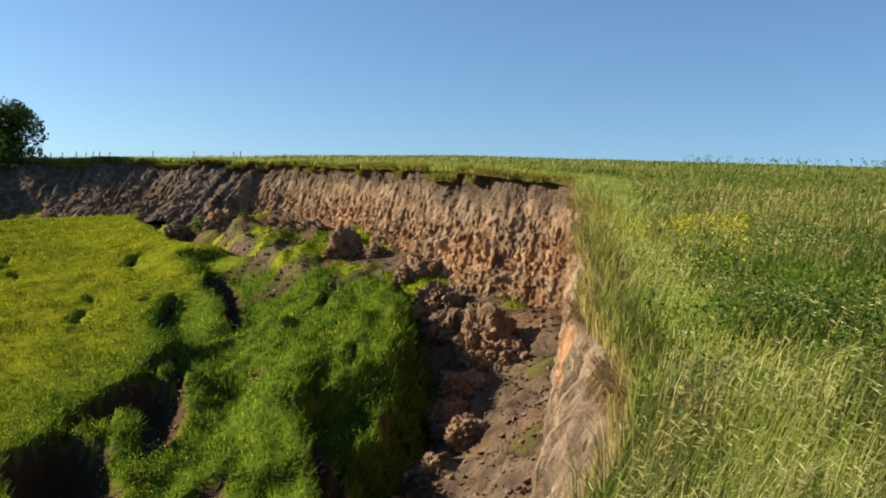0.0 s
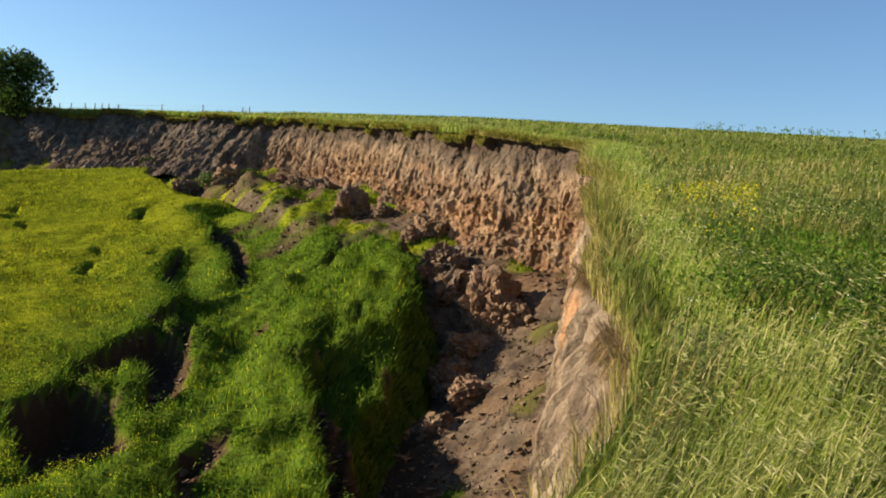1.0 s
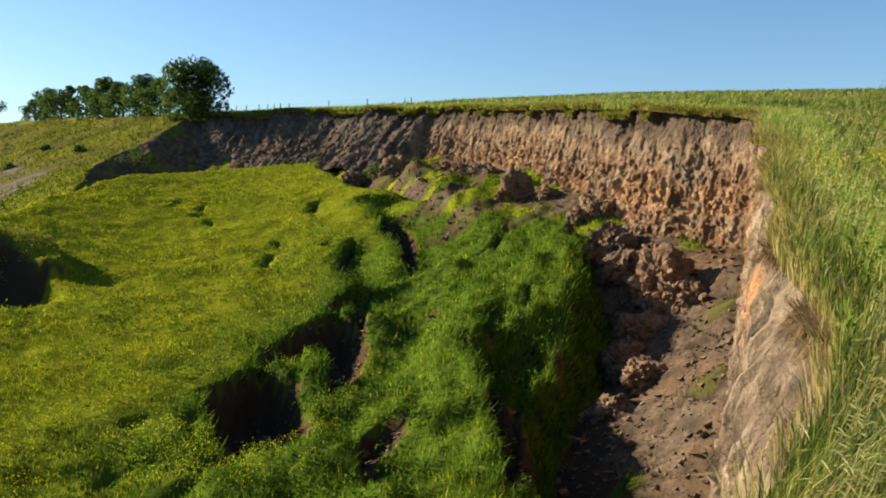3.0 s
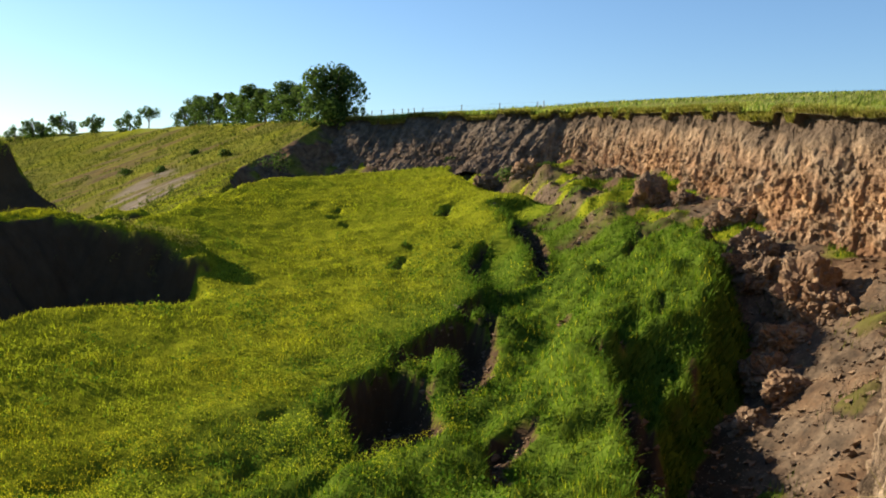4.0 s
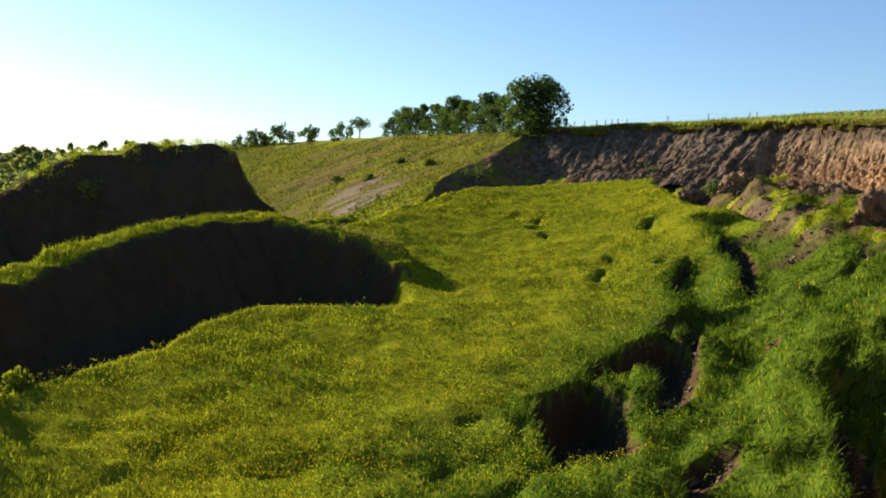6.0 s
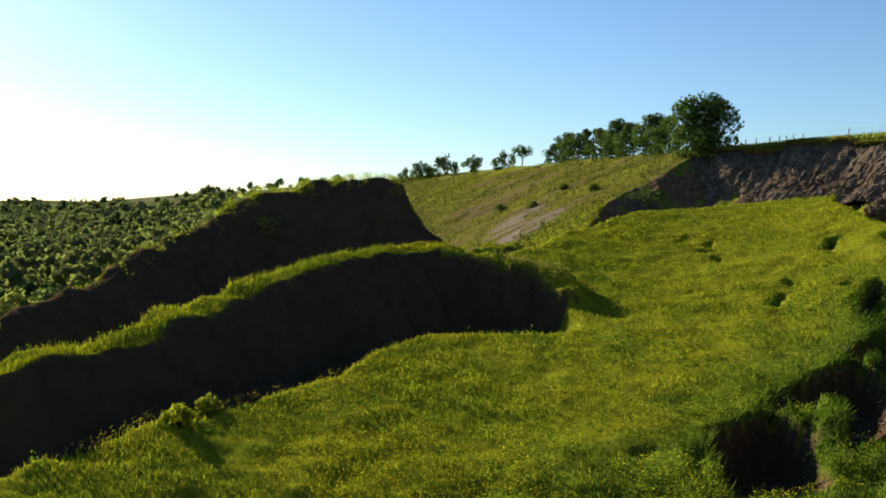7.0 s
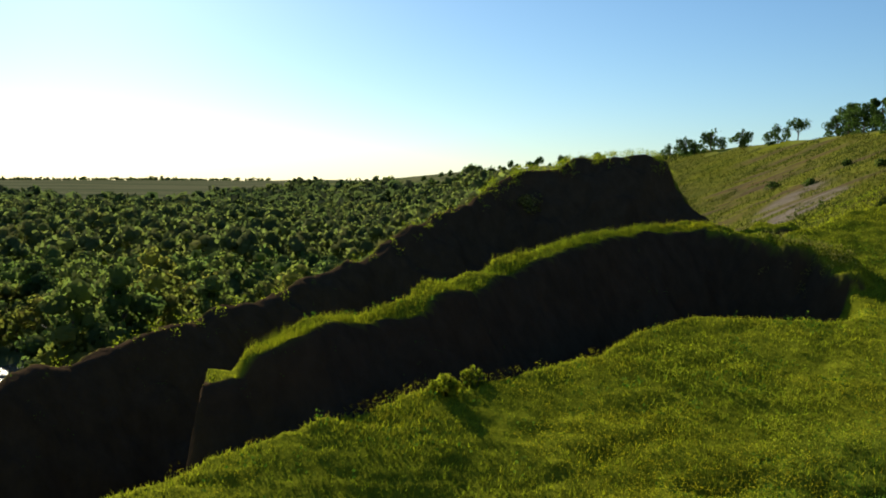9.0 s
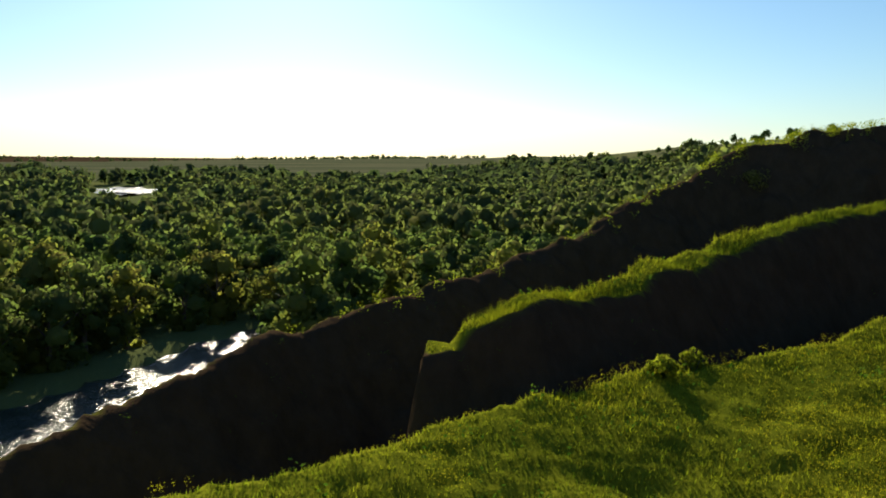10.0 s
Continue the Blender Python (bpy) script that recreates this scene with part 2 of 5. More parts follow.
# ---------------------------------------------------------------- plan of the landslip
# edge of the high ground, from behind the viewer round the landslip and away along the valley
EDGE = [(-900, -1500), (-160, -260), (-34, -60), (-9, -14), (-2.2, -2.4), (-0.5, 1.2), (0.88, 4.3), (1.25, 5.7), (1.46, 6.5), (1.5, 8.1), (1.64, 9.8), (1.92, 11.5),
        (2.6, 16.8), (4.2, 29.0), (6.6, 46.0), (6.4, 47.8), (1.9, 53.0), (-1.6, 60.0), (-6.8, 70.7), (-13.5, 84.0), (-17.5, 89.5),
        (-29.7, 95.5), (-42.6, 97.5), (-50.0, 98.5), (-97, 139), (-150, 161), (-355, 277), (-780, 450), (-3000, 1100)]
SLIP_FIRST, SLIP_LAST = 3, 23  # the stretch of EDGE that is a bare scarp


def near_line(x, y, pts):
    """Distance to a line of points, the side (positive to the left of its way), and the place along it by segment number."""
    best = np.full(np.shape(x), 1e9)
    side = np.zeros(np.shape(x))
    along = np.zeros(np.shape(x))
    for i, (p, q) in enumerate(zip(pts[:-1], pts[1:])):
        dx, dy = q[0] - p[0], q[1] - p[1]
        t = np.clip(((x - p[0]) * dx + (y - p[1]) * dy) / (dx * dx + dy * dy), 0, 1)
        ex, ey = x - p[0] - t * dx, y - p[1] - t * dy
        d = np.hypot(ex, ey)
        near = d < best
        best = np.where(near, d, best)
        side = np.where(near, np.sign(dx * ey - dy * ex), side)
        along = np.where(near, i + t, along)
    return best, side, along


def rounded(pts, step):
    """Points every step metres along a line whose corners are rounded off."""
    p = np.array(pts, float)
    for _ in range(2):
        a, b = p[:-1] * 0.75 + p[1:] * 0.25, p[:-1] * 0.25 + p[1:] * 0.75
        p = np.vstack([p[:1], np.stack([a, b], 1).reshape(-1, 2), p[-1:]])
    s = np.concatenate([[0], np.cumsum(np.hypot(*np.diff(p, axis=0).T))])
    at = np.arange(0, s[-1], step)
    return np.stack([np.interp(at, s, p[:, 0]), np.interp(at, s, p[:, 1])], 1)


def lip_line(step):
    """The broken lip of the scarp, and the way out of it towards the valley."""
    p = rounded(EDGE[SLIP_FIRST:SLIP_LAST + 1], step)
    t = np.gradient(p, axis=0)
    k = max(3, int(2.5 / step)) | 1
    t = np.stack([np.convolve(np.pad(t[:, i], k // 2, "edge"), np.ones(k) / k, "valid") for i in (0, 1)], 1)
    t /= np.hypot(t[:, 0], t[:, 1])[:, None]
    out = np.stack([-t[:, 1], t[:, 0]], 1)
    s = np.arange(len(p)) * step
    far = smooth((np.hypot(p[:, 0], p[:, 1]) - 4) / 40)
    push = (0.12 + 0.75 * far) * fbm(s / 5.0, s * 0 + 3, 4, 7) + (0.05 + 0.22 * far) * fbm(s / 1.1, s * 0, 3, 9) - 0.12 * far * smooth((fbm(s / 2.2, s * 0 + 9, 2, 17) - 0.25) / 0.15)
    return p + out * push[:, None], out, s


def sag(s):
    """How far the sods along the lip have sunk, by the way along it."""
    return 0.55 * smooth((fbm(s / 1.9, s * 0 + 2, 3, 53) - 0.08) / 0.2) + 0.12 * np.abs(fbm(s / 0.5, s * 0 + 4, 2, 57))


def plateau(x, y):
    """The high meadow, rising away from the viewer."""
    z = 0.124 * y - 2.6e-5 * y * np.abs(y) + np.where(x < 0, 0.055, 0.03) * x
    z = np.where(y < 0, 0.05 * y + 0.02 * x, z)
    cap = 10.6 + 1.3 * smooth((x + 130) / 40) + 2.3 * smooth((x + 85) / 35) + 0.35 * np.maximum(x + 45, 0) + 0.25 * np.maximum(y - 140, 0) * smooth((x + 60) / 60)
    z = -np.logaddexp(-z * 2, -cap * 2) / 2
    return z + 0.10 * fbm(x / 3.0, y / 3.0, 3, 2) + 0.25 * fbm(x / 14.0, y / 14.0, 2, 5) * smooth((np.hypot(x, y) - 6) / 25)


def slump_plane(x, y):
    return -9.506 + 0.07806 * x + 0.08995 * y + 0.00784 * x * x + 0.00499 * x * y + 0.00198 * y * y


# torn openings in the slipped turf: outlines on the plan, and how deep they go
UPPER_PITS = [
    ([(-20.4, 68.6), (-19.8, 69.5), (-16.5, 64.3), (-14.4, 61.5), (-12.9, 57.8), (-12.2, 53.9), (-11.3, 51.0), (-11.7, 50.0), (-12.8, 52.1), (-14.0, 56.2), (-15.9, 58.7), (-16.7, 62.2), (-18.3, 65.3)], 2.6),
    ([(-17.6, 56.7), (-17.2, 57.6), (-16.4, 53.5), (-15.2, 50.4), (-13.3, 48.2), (-12.9, 46.5), (-14.6, 47.8), (-16.1, 50.2), (-17.3, 53.6)], 2.0),
    ([(-14.3, 42.8), (-14.3, 44.9), (-14.4, 46.8), (-12.7, 45.4), (-11.4, 43.4), (-10.7, 41.4), (-11.2, 41.0), (-12.4, 42.1), (-13.4, 42.8), (-13.4, 41.7)], 2.6),
]
LOWER_PITS = [
    ([(-15.2, 36.6), (-14.9, 38.6), (-14.2, 41.1), (-13.4, 42.1), (-11.8, 41.2), (-10.8, 38.8), (-10.4, 35.9), (-10.4, 34.0), (-10.9, 32.9), (-11.4, 35.1), (-12.1, 36.6), (-13.3, 37.2), (-13.8, 35.6), (-14.6, 35.2)], 2.4),
    ([(-15.5, 31.9), (-15.1, 33.2), (-14.5, 35.0), (-12.6, 34.3), (-11.5, 32.5), (-10.9, 31.7), (-10.3, 29.8), (-10.8, 29.0), (-11.2, 27.4), (-12.2, 26.9), (-13.0, 27.9), (-14.8, 30.5)], 2.8),
    ([(-8.9, 28.7), (-8.6, 30.0), (-8.0, 30.8), (-7.2, 31.2), (-6.9, 29.7), (-7.4, 28.5), (-7.3, 27.3), (-6.4, 25.4), (-6.5, 24.3), (-7.3, 24.9), (-8.0, 27.3)], 2.0),
]
GULLY_PITS = [
    ([(-6.5, 37.9), (-5.6, 37.2), (-4.6, 35.0), (-3.7, 33.4), (-2.6, 32.2), (-2.3, 29.8), (-1.4, 27.6), (-1.0, 24.4), (-2.9, 24.5), (-3.6, 28.2), (-4.3, 31.9), (-5.0, 33.9), (-5.7, 35.2)], 4.6),
    ([(-2.8, 39.5), (-2.1, 37.7), (-1.7, 34.3), (-2.3, 36.3)], 1.3),
    ([(-7.3, 57.6), (-6.5, 56.3), (-6.2, 53.2), (-6.8, 50.6), (-7.4, 51.5), (-7.1, 54.3)], 1.2),
    ([(-9.3, 42.6), (-9.1, 44.3), (-8.8, 44.9), (-8.1, 43.1), (-8.3, 41.7)], 1.2),
    ([(-5.8, 39.1), (-5.6, 41.1), (-4.9, 38.6), (-5.0, 36.3)], 1.2),
    ([(-4.5, 43.7), (-3.8, 43.0), (-3.6, 40.1), (-4.3, 40.8)], 1.2),
]
SMALL_PITS = [
    ([(-11.4, 55.9), (-10.9, 57.2), (-10.1, 54.9), (-10.4, 53.0)], 1.1),
    ([(-23.7, 64.7), (-24.1, 68.3), (-24.0, 70.2), (-22.8, 66.8), (-22.3, 63.3)], 1.1),
    ([(-31.0, 61.3), (-32.4, 66.0), (-31.3, 64.8), (-30.0, 60.4)], 0.9),
    ([(-29.5, 60.2), (-29.9, 62.5), (-28.0, 59.1), (-28.1, 58.1)], 1.0),
    ([(-33.3, 62.4), (-34.7, 66.0), (-33.4, 64.5), (-32.8, 62.6)], 0.8),
    ([(-21.8, 51.1), (-21.9, 53.9), (-22.8, 56.7), (-22.9, 58.6), (-21.6, 55.7), (-20.7, 51.9), (-20.5, 50.0)], 1.0),
    ([(-19.2, 55.3), (-19.0, 57.6), (-18.1, 55.6)], 0.8),
]
NEAR_PITS = [
    ([(-19.4, 20.0), (-19.5, 21.4), (-20.0, 23.2), (-19.7, 25.1), (-19.2, 23.9), (-19.0, 22.5), (-18.6, 21.4), (-18.6, 20.3), (-18.8, 19.6)], 0.6),
    ([(-16.6, 21.9), (-17.5, 23.2), (-18.4, 25.0), (-18.3, 25.5), (-16.9, 23.6), (-16.0, 22.2)], 0.7),
    ([(-16.6, 27.1), (-16.9, 28.6), (-16.8, 29.8), (-16.1, 29.0), (-16.0, 27.8), (-15.5, 26.5), (-15.3, 25.5)], 0.7),
    ([(-15.6, 29.4), (-14.8, 30.2), (-13.7, 28.6), (-12.3, 26.5), (-13.1, 26.9), (-14.4, 28.1)], 0.8),
    ([(-15.2, 22.7), (-15.4, 24.5), (-15.1, 25.3), (-13.9, 23.8)], 0.7),
]
PITS = UPPER_PITS + LOWER_PITS + GULLY_PITS + SMALL_PITS + NEAR_PITS


def opening(x, y, pts, deep):
    """Depth of a torn opening: a wall on its sunward side, and ground beyond that has dropped and eases back up."""
    closed = pts + pts[:1]
    turn = sum(ax * by - bx * ay for (ax, ay), (bx, by) in zip(closed[:-1], closed[1:]))
    wall, east = np.full(np.shape(x), 99.0), np.full(np.shape(x), 99.0)
    odd = np.zeros(np.shape(x), bool)
    for (ax, ay), (bx, by) in zip(closed[:-1], closed[1:]):
        gap, _, _ = near_line(x, y, [(ax, ay), (bx, by)])
        if (by - ay) * math.copysign(1, turn) > 0.5 * math.hypot(bx - ax, by - ay):
            east = np.minimum(east, gap)
        else:
            wall = np.minimum(wall, gap)
        if ay != by:
            odd ^= ((ay > y) != (by > y)) & (x < (bx - ax) * (y - ay) / (by - ay) + ax)
    shake = (0.08 + 0.06 * deep + (0.22 if deep < 1.15 else 0)) * fbm(x / 0.9, y / 0.9, 3, 61) + 0.13 * min(deep, 2.4) - (0.26 if deep < 1.15 else 0.12)
    drop = 0.42 if deep > 1.25 else 0.15
    within = smooth((wall + shake) / (0.3 + 0.08 * deep)) * (drop + (1 - drop) * smooth((east + shake) / (0.3 + 0.5 * deep)))
    beside = drop * np.exp(-((east / (1.2 * deep)) ** 2)) * smooth((wall - east) / 0.7)
    behind = smooth((shake - wall) / (0.3 + 0.08 * deep))
    return deep * np.where(odd, within, np.maximum(beside, behind)), odd


FRONT_RIDGE = [(-32.6, 9.2, -5.75), (-32.64, 10.5, -5.65), (-32.64, 11.0, -4.85), (-32.6, 11.8, -4.55), (-32.6, 13.1, -4.1), (-33.8, 16.4, -4.0), (-34.9, 20.0, -3.5), (-37.0, 24.6, -2.95),
               (-38.8, 30.0, -2.0), (-40.0, 34.5, -1.2), (-40.7, 37.9, -0.95), (-41.1, 41.3, -0.85), (-41.3, 44.2, -0.95), (-41.0, 46.5, -1.7)]
BACK_RIDGE = [(-29.6, -20.5, -12.8), (-36.1, -5.7, -9.9), (-45.3, 5.6, -7.5), (-48.4, 10.8, -6.6), (-51.4, 17.4, -5.75), (-53.5, 21.5, -5.2), (-55.2, 26.0, -3.75), (-57.1, 31.2, -1.7),
              (-58.2, 34.2, -1.0), (-59.2, 37.3, -0.5), (-59.7, 39.6, 0.9), (-59.9, 41.1, 1.8), (-59.6, 42.8, 2.7), (-58.7, 45.7, 2.8), (-58.3, 47.1, 3.6), (-57.0, 49.7, 4.1), (-54.8, 52.2, 4.15),
              (-53.6, 52.4, 3.9), (-52.6, 52.5, 1.6), (-51.2, 52.5, 0.2), (-48.0, 52.8, -1.5)]
SHOULDER = [(-42.0, 43.9, -1.0), (-40.8, 43.6, -0.95), (-38.6, 44.1, -1.2), (-36.8, 44.5, -1.5), (-35.0, 44.9, -1.65), (-33.6, 45.2, -1.9), (-32.3, 45.0, -2.2), (-30.8, 44.4, -2.9)]
TURF_LUMP = [(-47.0, 50.5, -2.2), (-44.4, 51.5, -1.55), (-43.3, 52.4, -1.1), (-42.0, 53.5, -1.0), (-41.0, 54.1, -1.3), (-40.0, 54.6, -1.8)]


def ridge(x, y, pts, half, tilt, front, back):
    """A tilted block with a flat-backed crest: steep to its right-hand side, gentler behind."""
    d, side, along = near_line(x, y, [p[:2] for p in pts])
    z = np.interp(along, range(len(pts)), [p[2] for p in pts])
    e = -d * side
    z = z - tilt * np.clip(e, -half, half)
    rough = 1 + 0.25 * fbm(x / 2.2, y / 2.2, 3, 21)
    end = along >= len(pts) - 1
    dx, dy = pts[1][0] - pts[0][0], pts[1][1] - pts[0][1]
    run = math.hypot(dx, dy)
    before = np.where(along < (6 if half > 0.5 else 1), -0.5 * (x - pts[0][0]) - 0.866 * (y - pts[0][1]), -9)
    e = np.where(along <= 0, ((x - pts[0][0]) * dy - (y - pts[0][1]) * dx) / run, e)
    d = np.where(along <= 0, np.abs(e), d)
    fall = np.where(end, front * 1.3, np.where(e > 0, front, back)) * np.where(e > 0, rough, 1)
    return z - fall * np.maximum(d - half, 0) - 5 * np.maximum(before + 0.4 * fbm(x / 1.2, y / 1.2, 3, 83), 0), e, along


def skyline(x, y):
    """Height of the line of sight to the far horizon over a place: the plain sinks away to the west."""
    az = np.degrees(np.arctan2(-x, y))
    rise = np.interp(az, [-90, 0, 55.3, 58.0, 61.4, 64.9, 68.4, 72.6, 79.2, 86.2, 92.8, 98.9, 120], [-0.3, 1.5, 0.95, 0.66, 0.35, 0.06, -0.20, -0.28, -0.39, -0.54, -0.70, -0.78, -0.8])
    return EYE + np.hypot(x, y) * np.tan(np.radians(rise))


def lower(x, y, dist, along):
    """The slipped ground, the hillside and the valley floor; with it how bare the earth lies."""
    r = np.hypot(x, y)
    bare = np.zeros_like(x)
    z = -23.9 + 0.5 * fbm(x / 9, y / 9, 3, 3)
    az = np.degrees(np.arctan2(-x, y))
    z = z + (skyline(x, y) + 23.9) * smooth((r - np.interp(az, [55, 62, 72], [450, 560, 900])) / np.interp(az, [55, 62, 72], [500, 700, 1300]))
    river, _, _ = near_line(x, y, RIVER)
    z -= 2.5 * smooth((9 - river) / 4)
    pond = np.hypot((x + 626) / 66, (y + 24) / 24)
    z -= 2.5 * smooth((1.3 - pond) * 4)
    # hillside under the far edge
    u = -(x + 50) * 0.756 + (y - 98.5) * 0.654
    v = np.maximum(-(x + 50) * 0.654 - (y - 98.5) * 0.756, 0)
    number = range(len(EDGE))
    brow = plateau(np.interp(along, number, [p[0] for p in EDGE]), np.interp(along, number, [p[1] for p in EDGE]))
    side = np.where(u < 0, 9.2 - 0.47 * v, brow - 0.47 * dist) - 0.75 * np.maximum(-0.6 * v - 1.6 * np.maximum(v - 13, 0) - u + 1.3 * fbm(x / 3, y / 3, 4, 6), 0) + 0.5 * fbm(x / 1.4, y / 1.4, 4, 16) * smooth((-0.6 * v - 1.6 * np.maximum(v - 13, 0) - u) / 1.5) + 0.5 * fbm(x / 7, y / 7, 4, 8) * smooth(dist / 6)
    side = np.where(y < -20, plateau(x, y) - 0.5 * dist, side)
    z = np.maximum(z, side)
    # loose earth at the foot of the scarp
    foot = np.interp(y, [5, 18, 25, 30, 33, 36, 40, 44, 47, 52, 60, 70, 85, 97], [-11, -8.6, -7.4, -6.7, -6.3, -5.8, -4.9, -3.0, -1.2, -0.8, 1.4, 2.9, 4.2, 4.4])
    ease, rugged = np.interp(y, [28, 45, 62], [0.78, 0.52, 0.24]), 1 + smooth((y - 58) / 10)
    foot = foot + np.interp(y, [24, 28, 32, 38, 46], [-1.2, -0.2, 1.3, 1.5, 0.3])
    talus = foot - ease * np.maximum(dist - 0.6, 0) - 0.9 * np.maximum(dist - 7.5, 0) * smooth((y - 46) / 8) + 0.5 * rugged * fbm(x / 3.2, y / 3.2, 5, 31) + 0.4 * np.abs(fbm(x / 1.3, y / 1.3, 4, 33)) - 0.9 * np.abs(fbm((x + 0.9 * y) / 2.0, (y - 0.9 * x) / 9.0, 3, 35)) * smooth((44 - y) / 6)
    talus = np.where((x < -56) | (y < -14), -300, talus)
    bare = np.where(talus > z, 1.0, bare)
    z = np.maximum(z, talus)
    # clumps of turf that came down with it
    for cx, cy, wide, high in HUMMOCKS:
        d = np.hypot(x - cx, y - cy) * (1 + 0.5 * fbm(x / 1.5, y / 1.5, 3, 37))
        z = np.where(bare > 0.5, z + high * np.exp(-((d / wide) ** 2)), z)
        bare = np.where(d < wide * 0.9, 0.0, bare)
    # slipped block with its grass still on it
    right = np.interp(y, [-10, 20, 27, 30, 35, 40, 44, 52, 59, 65, 74], [-1.5, 0.4, 0.1, -1.1, -1.2, -1.8, -1.0, -2.7, -6.4, -9.5, -13])
    left = np.interp(y, [0, 13, 20, 25, 28, 32.5, 34.5, 36.5, 38.5, 40.5, 42, 44, 46, 49, 57, 65, 76], [-23.6, -27.6, -28.5, -29.1, -30.2, -30.9, -30.0, -28.9, -28.0, -27.3, -28.2, -31.0, -36.0, -38.6, -40.0, -40.9, -41])
    top = np.interp(x, [-41, -37.3, -33.6, -29.8, -25.6, -22.3, -17.8, -13.9, -8.7, -5.4, -2], [70, 75.5, 80, 82, 77.5, 72.5, 70, 66.5, 60, 56, 52])
    block = slump_plane(x, y) + 0.16 * fbm(x / 4, y / 4, 4, 51) + 0.10 * fbm(x / 1.1, y / 1.1, 2, 53)
    lumps = smooth((x + 15) / 4) * smooth((62 - y) / 8)
    block += lumps * (0.22 * fbm(x / 0.9, y / 1.3, 3, 59) + 0.62 * fbm(x / 2.0, y / 3.2, 4, 55) + 0.12 - 0.5 * smooth((np.abs(fbm(x / 4.5, y / 6.5, 2, 57)) - 0.02) / -0.16 + 0.9))
    tufty = smooth((34 - np.hypot(x, y)) / 6) * smooth((-9 - x) / 3)
    block += tufty * ((0.16 - 0.09 * smooth((-14 - x) / 4)) * (fbm(x / 0.7, y / 0.7, 2, 62) + fbm(x / 1.5, y / 1.5, 3, 58)) - 0.10 * smooth((0.10 - np.abs(fbm(x / 2.6, y / 2.6, 3, 60))) / 0.1))
    pit, torn = np.zeros_like(x), np.zeros_like(x)
    for pts, deep in PITS:
        px, py = [q[0] for q in pts], [q[1] for q in pts]
        box = (x > min(px) - 2) & (x < max(px) + 7) & (y > min(py) - 3) & (y < max(py) + 3)
        if not box.any():
            continue
        hole, within = opening(x[box], y[box], pts, deep)
        pit[box] = np.maximum(pit[box], hole)
        torn[box] = np.maximum(torn[box], np.where(within, hole, 0))
    block -= pit
    right, left = right + 0.8 * fbm(x / 2.5, y / 2.5, 3, 71), left + 0.6 * fbm(x / 2.5, y / 2.5, 3, 74)
    lip = np.interp(y, [16, 24, 27, 30, 33, 37, 40, 43, 50, 52, 59, 65, 74], [-2.2, -2.3, -3.0, -3.4, -3.5, -3.0, -2.3, -2.3, -2.3, -2.8, -6.4, -9.5, -13])
    roll = x - lip + 0.6 * fbm(x / 1.2, y / 1.2, 3, 77)
    block -= np.where(roll > 0, np.where(roll < 0.5, 2 * roll * roll, 0.5 + 2.1 * (roll - 0.5)), 0)
    block -= 0.012 * np.clip(left + 4 - x, 0, 4) ** 2 + 1.3 * np.maximum(left - x, 0)
    block = np.where((x < left - 8) | (y < -12) | (y > 95), -300, block)
    block -= np.minimum(0.6 * np.maximum(y - top, 0), 2.5) + 0.25 * np.maximum(y - top - 6, 0)
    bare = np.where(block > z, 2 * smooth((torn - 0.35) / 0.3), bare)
    z = np.maximum(z, block)
    # turf-topped blocks that slid further down
    for pts, half, tilt, front, back in ((FRONT_RIDGE, 0.8, 0.2, 1.6, 0.8), (BACK_RIDGE, 0.4, 0.1, 1.15, 1.4)):
        rz, e, run = ridge(x + 0.5 * fbm(x / 2, y / 2, 3, 81), y + 0.5 * fbm(x / 2, y / 2, 3, 84), pts, half, tilt, front, back)
        rz = rz + (0.45 * fbm(x / 3.4, y / 3.4, 5, 87) + (0.22 if half > 0.5 else 0.35) * fbm(x / 1.6, y / 1.6, 3, 89)) * (1.5 - half * 0.65)
        over = rz > z
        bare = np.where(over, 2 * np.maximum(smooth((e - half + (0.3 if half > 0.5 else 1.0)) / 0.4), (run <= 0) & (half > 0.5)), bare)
        z = np.where(over, rz, z)
    # turf that sagged over at the end of the front block
    for pts, front in ((SHOULDER, 2.3), (TURF_LUMP, 1.6)):
        rz, e, run = ridge(x + 0.6 * fbm(x / 1.5, y / 1.5, 3, 97), y + 0.6 * fbm(x / 1.5, y / 1.5, 3, 98), pts, 0.7, 0.15, front, 0.85)
        rz = rz + (0.5 * fbm(x / 1.3, y / 1.0, 4, 99) + 0.2 * np.abs(fbm(x / 0.6, y / 0.6, 2, 100))) * (1 - 0.6 * smooth((e - 0.7) / 0.6))
        rz = np.where(run <= 0, -30, rz)
        bare = np.where(rz > z, 2 * smooth((e - 0.6) / 0.4), bare)
        z = np.maximum(z, rz)
    return z, bare


HUMMOCKS = [(-14.3, 64.4, 1.3, 0.7), (-10.9, 59.0, 1.2, 0.8), (-9.5, 61.3, 1.3, 0.8), (-13.0, 66.8, 1.2, 0.7), (-5.6, 56.7, 1.0, 0.6), (-1.5, 52.0, 1.1, 0.8), (2.0, 47.0, 1.2, 0.6), (4.9, 41.7, 1.2, 0.5), (-22.3, 81.0, 1.3, 0.9), (-17.9, 78.0, 1.4, 1.0), (3.6, 33.8, 0.8, 0.4), (0.6, 30.0, 0.6, 0.4)]
RIVER = [(-80, -90), (-83, -38), (-88, -15), (-95, -8), (-105, 0), (-122, 11), (-136, 30), (-142, 60), (-160, 120)]

# ---------------------------------------------------------------- ground: one sheet to the horizon
FINE = 0.22


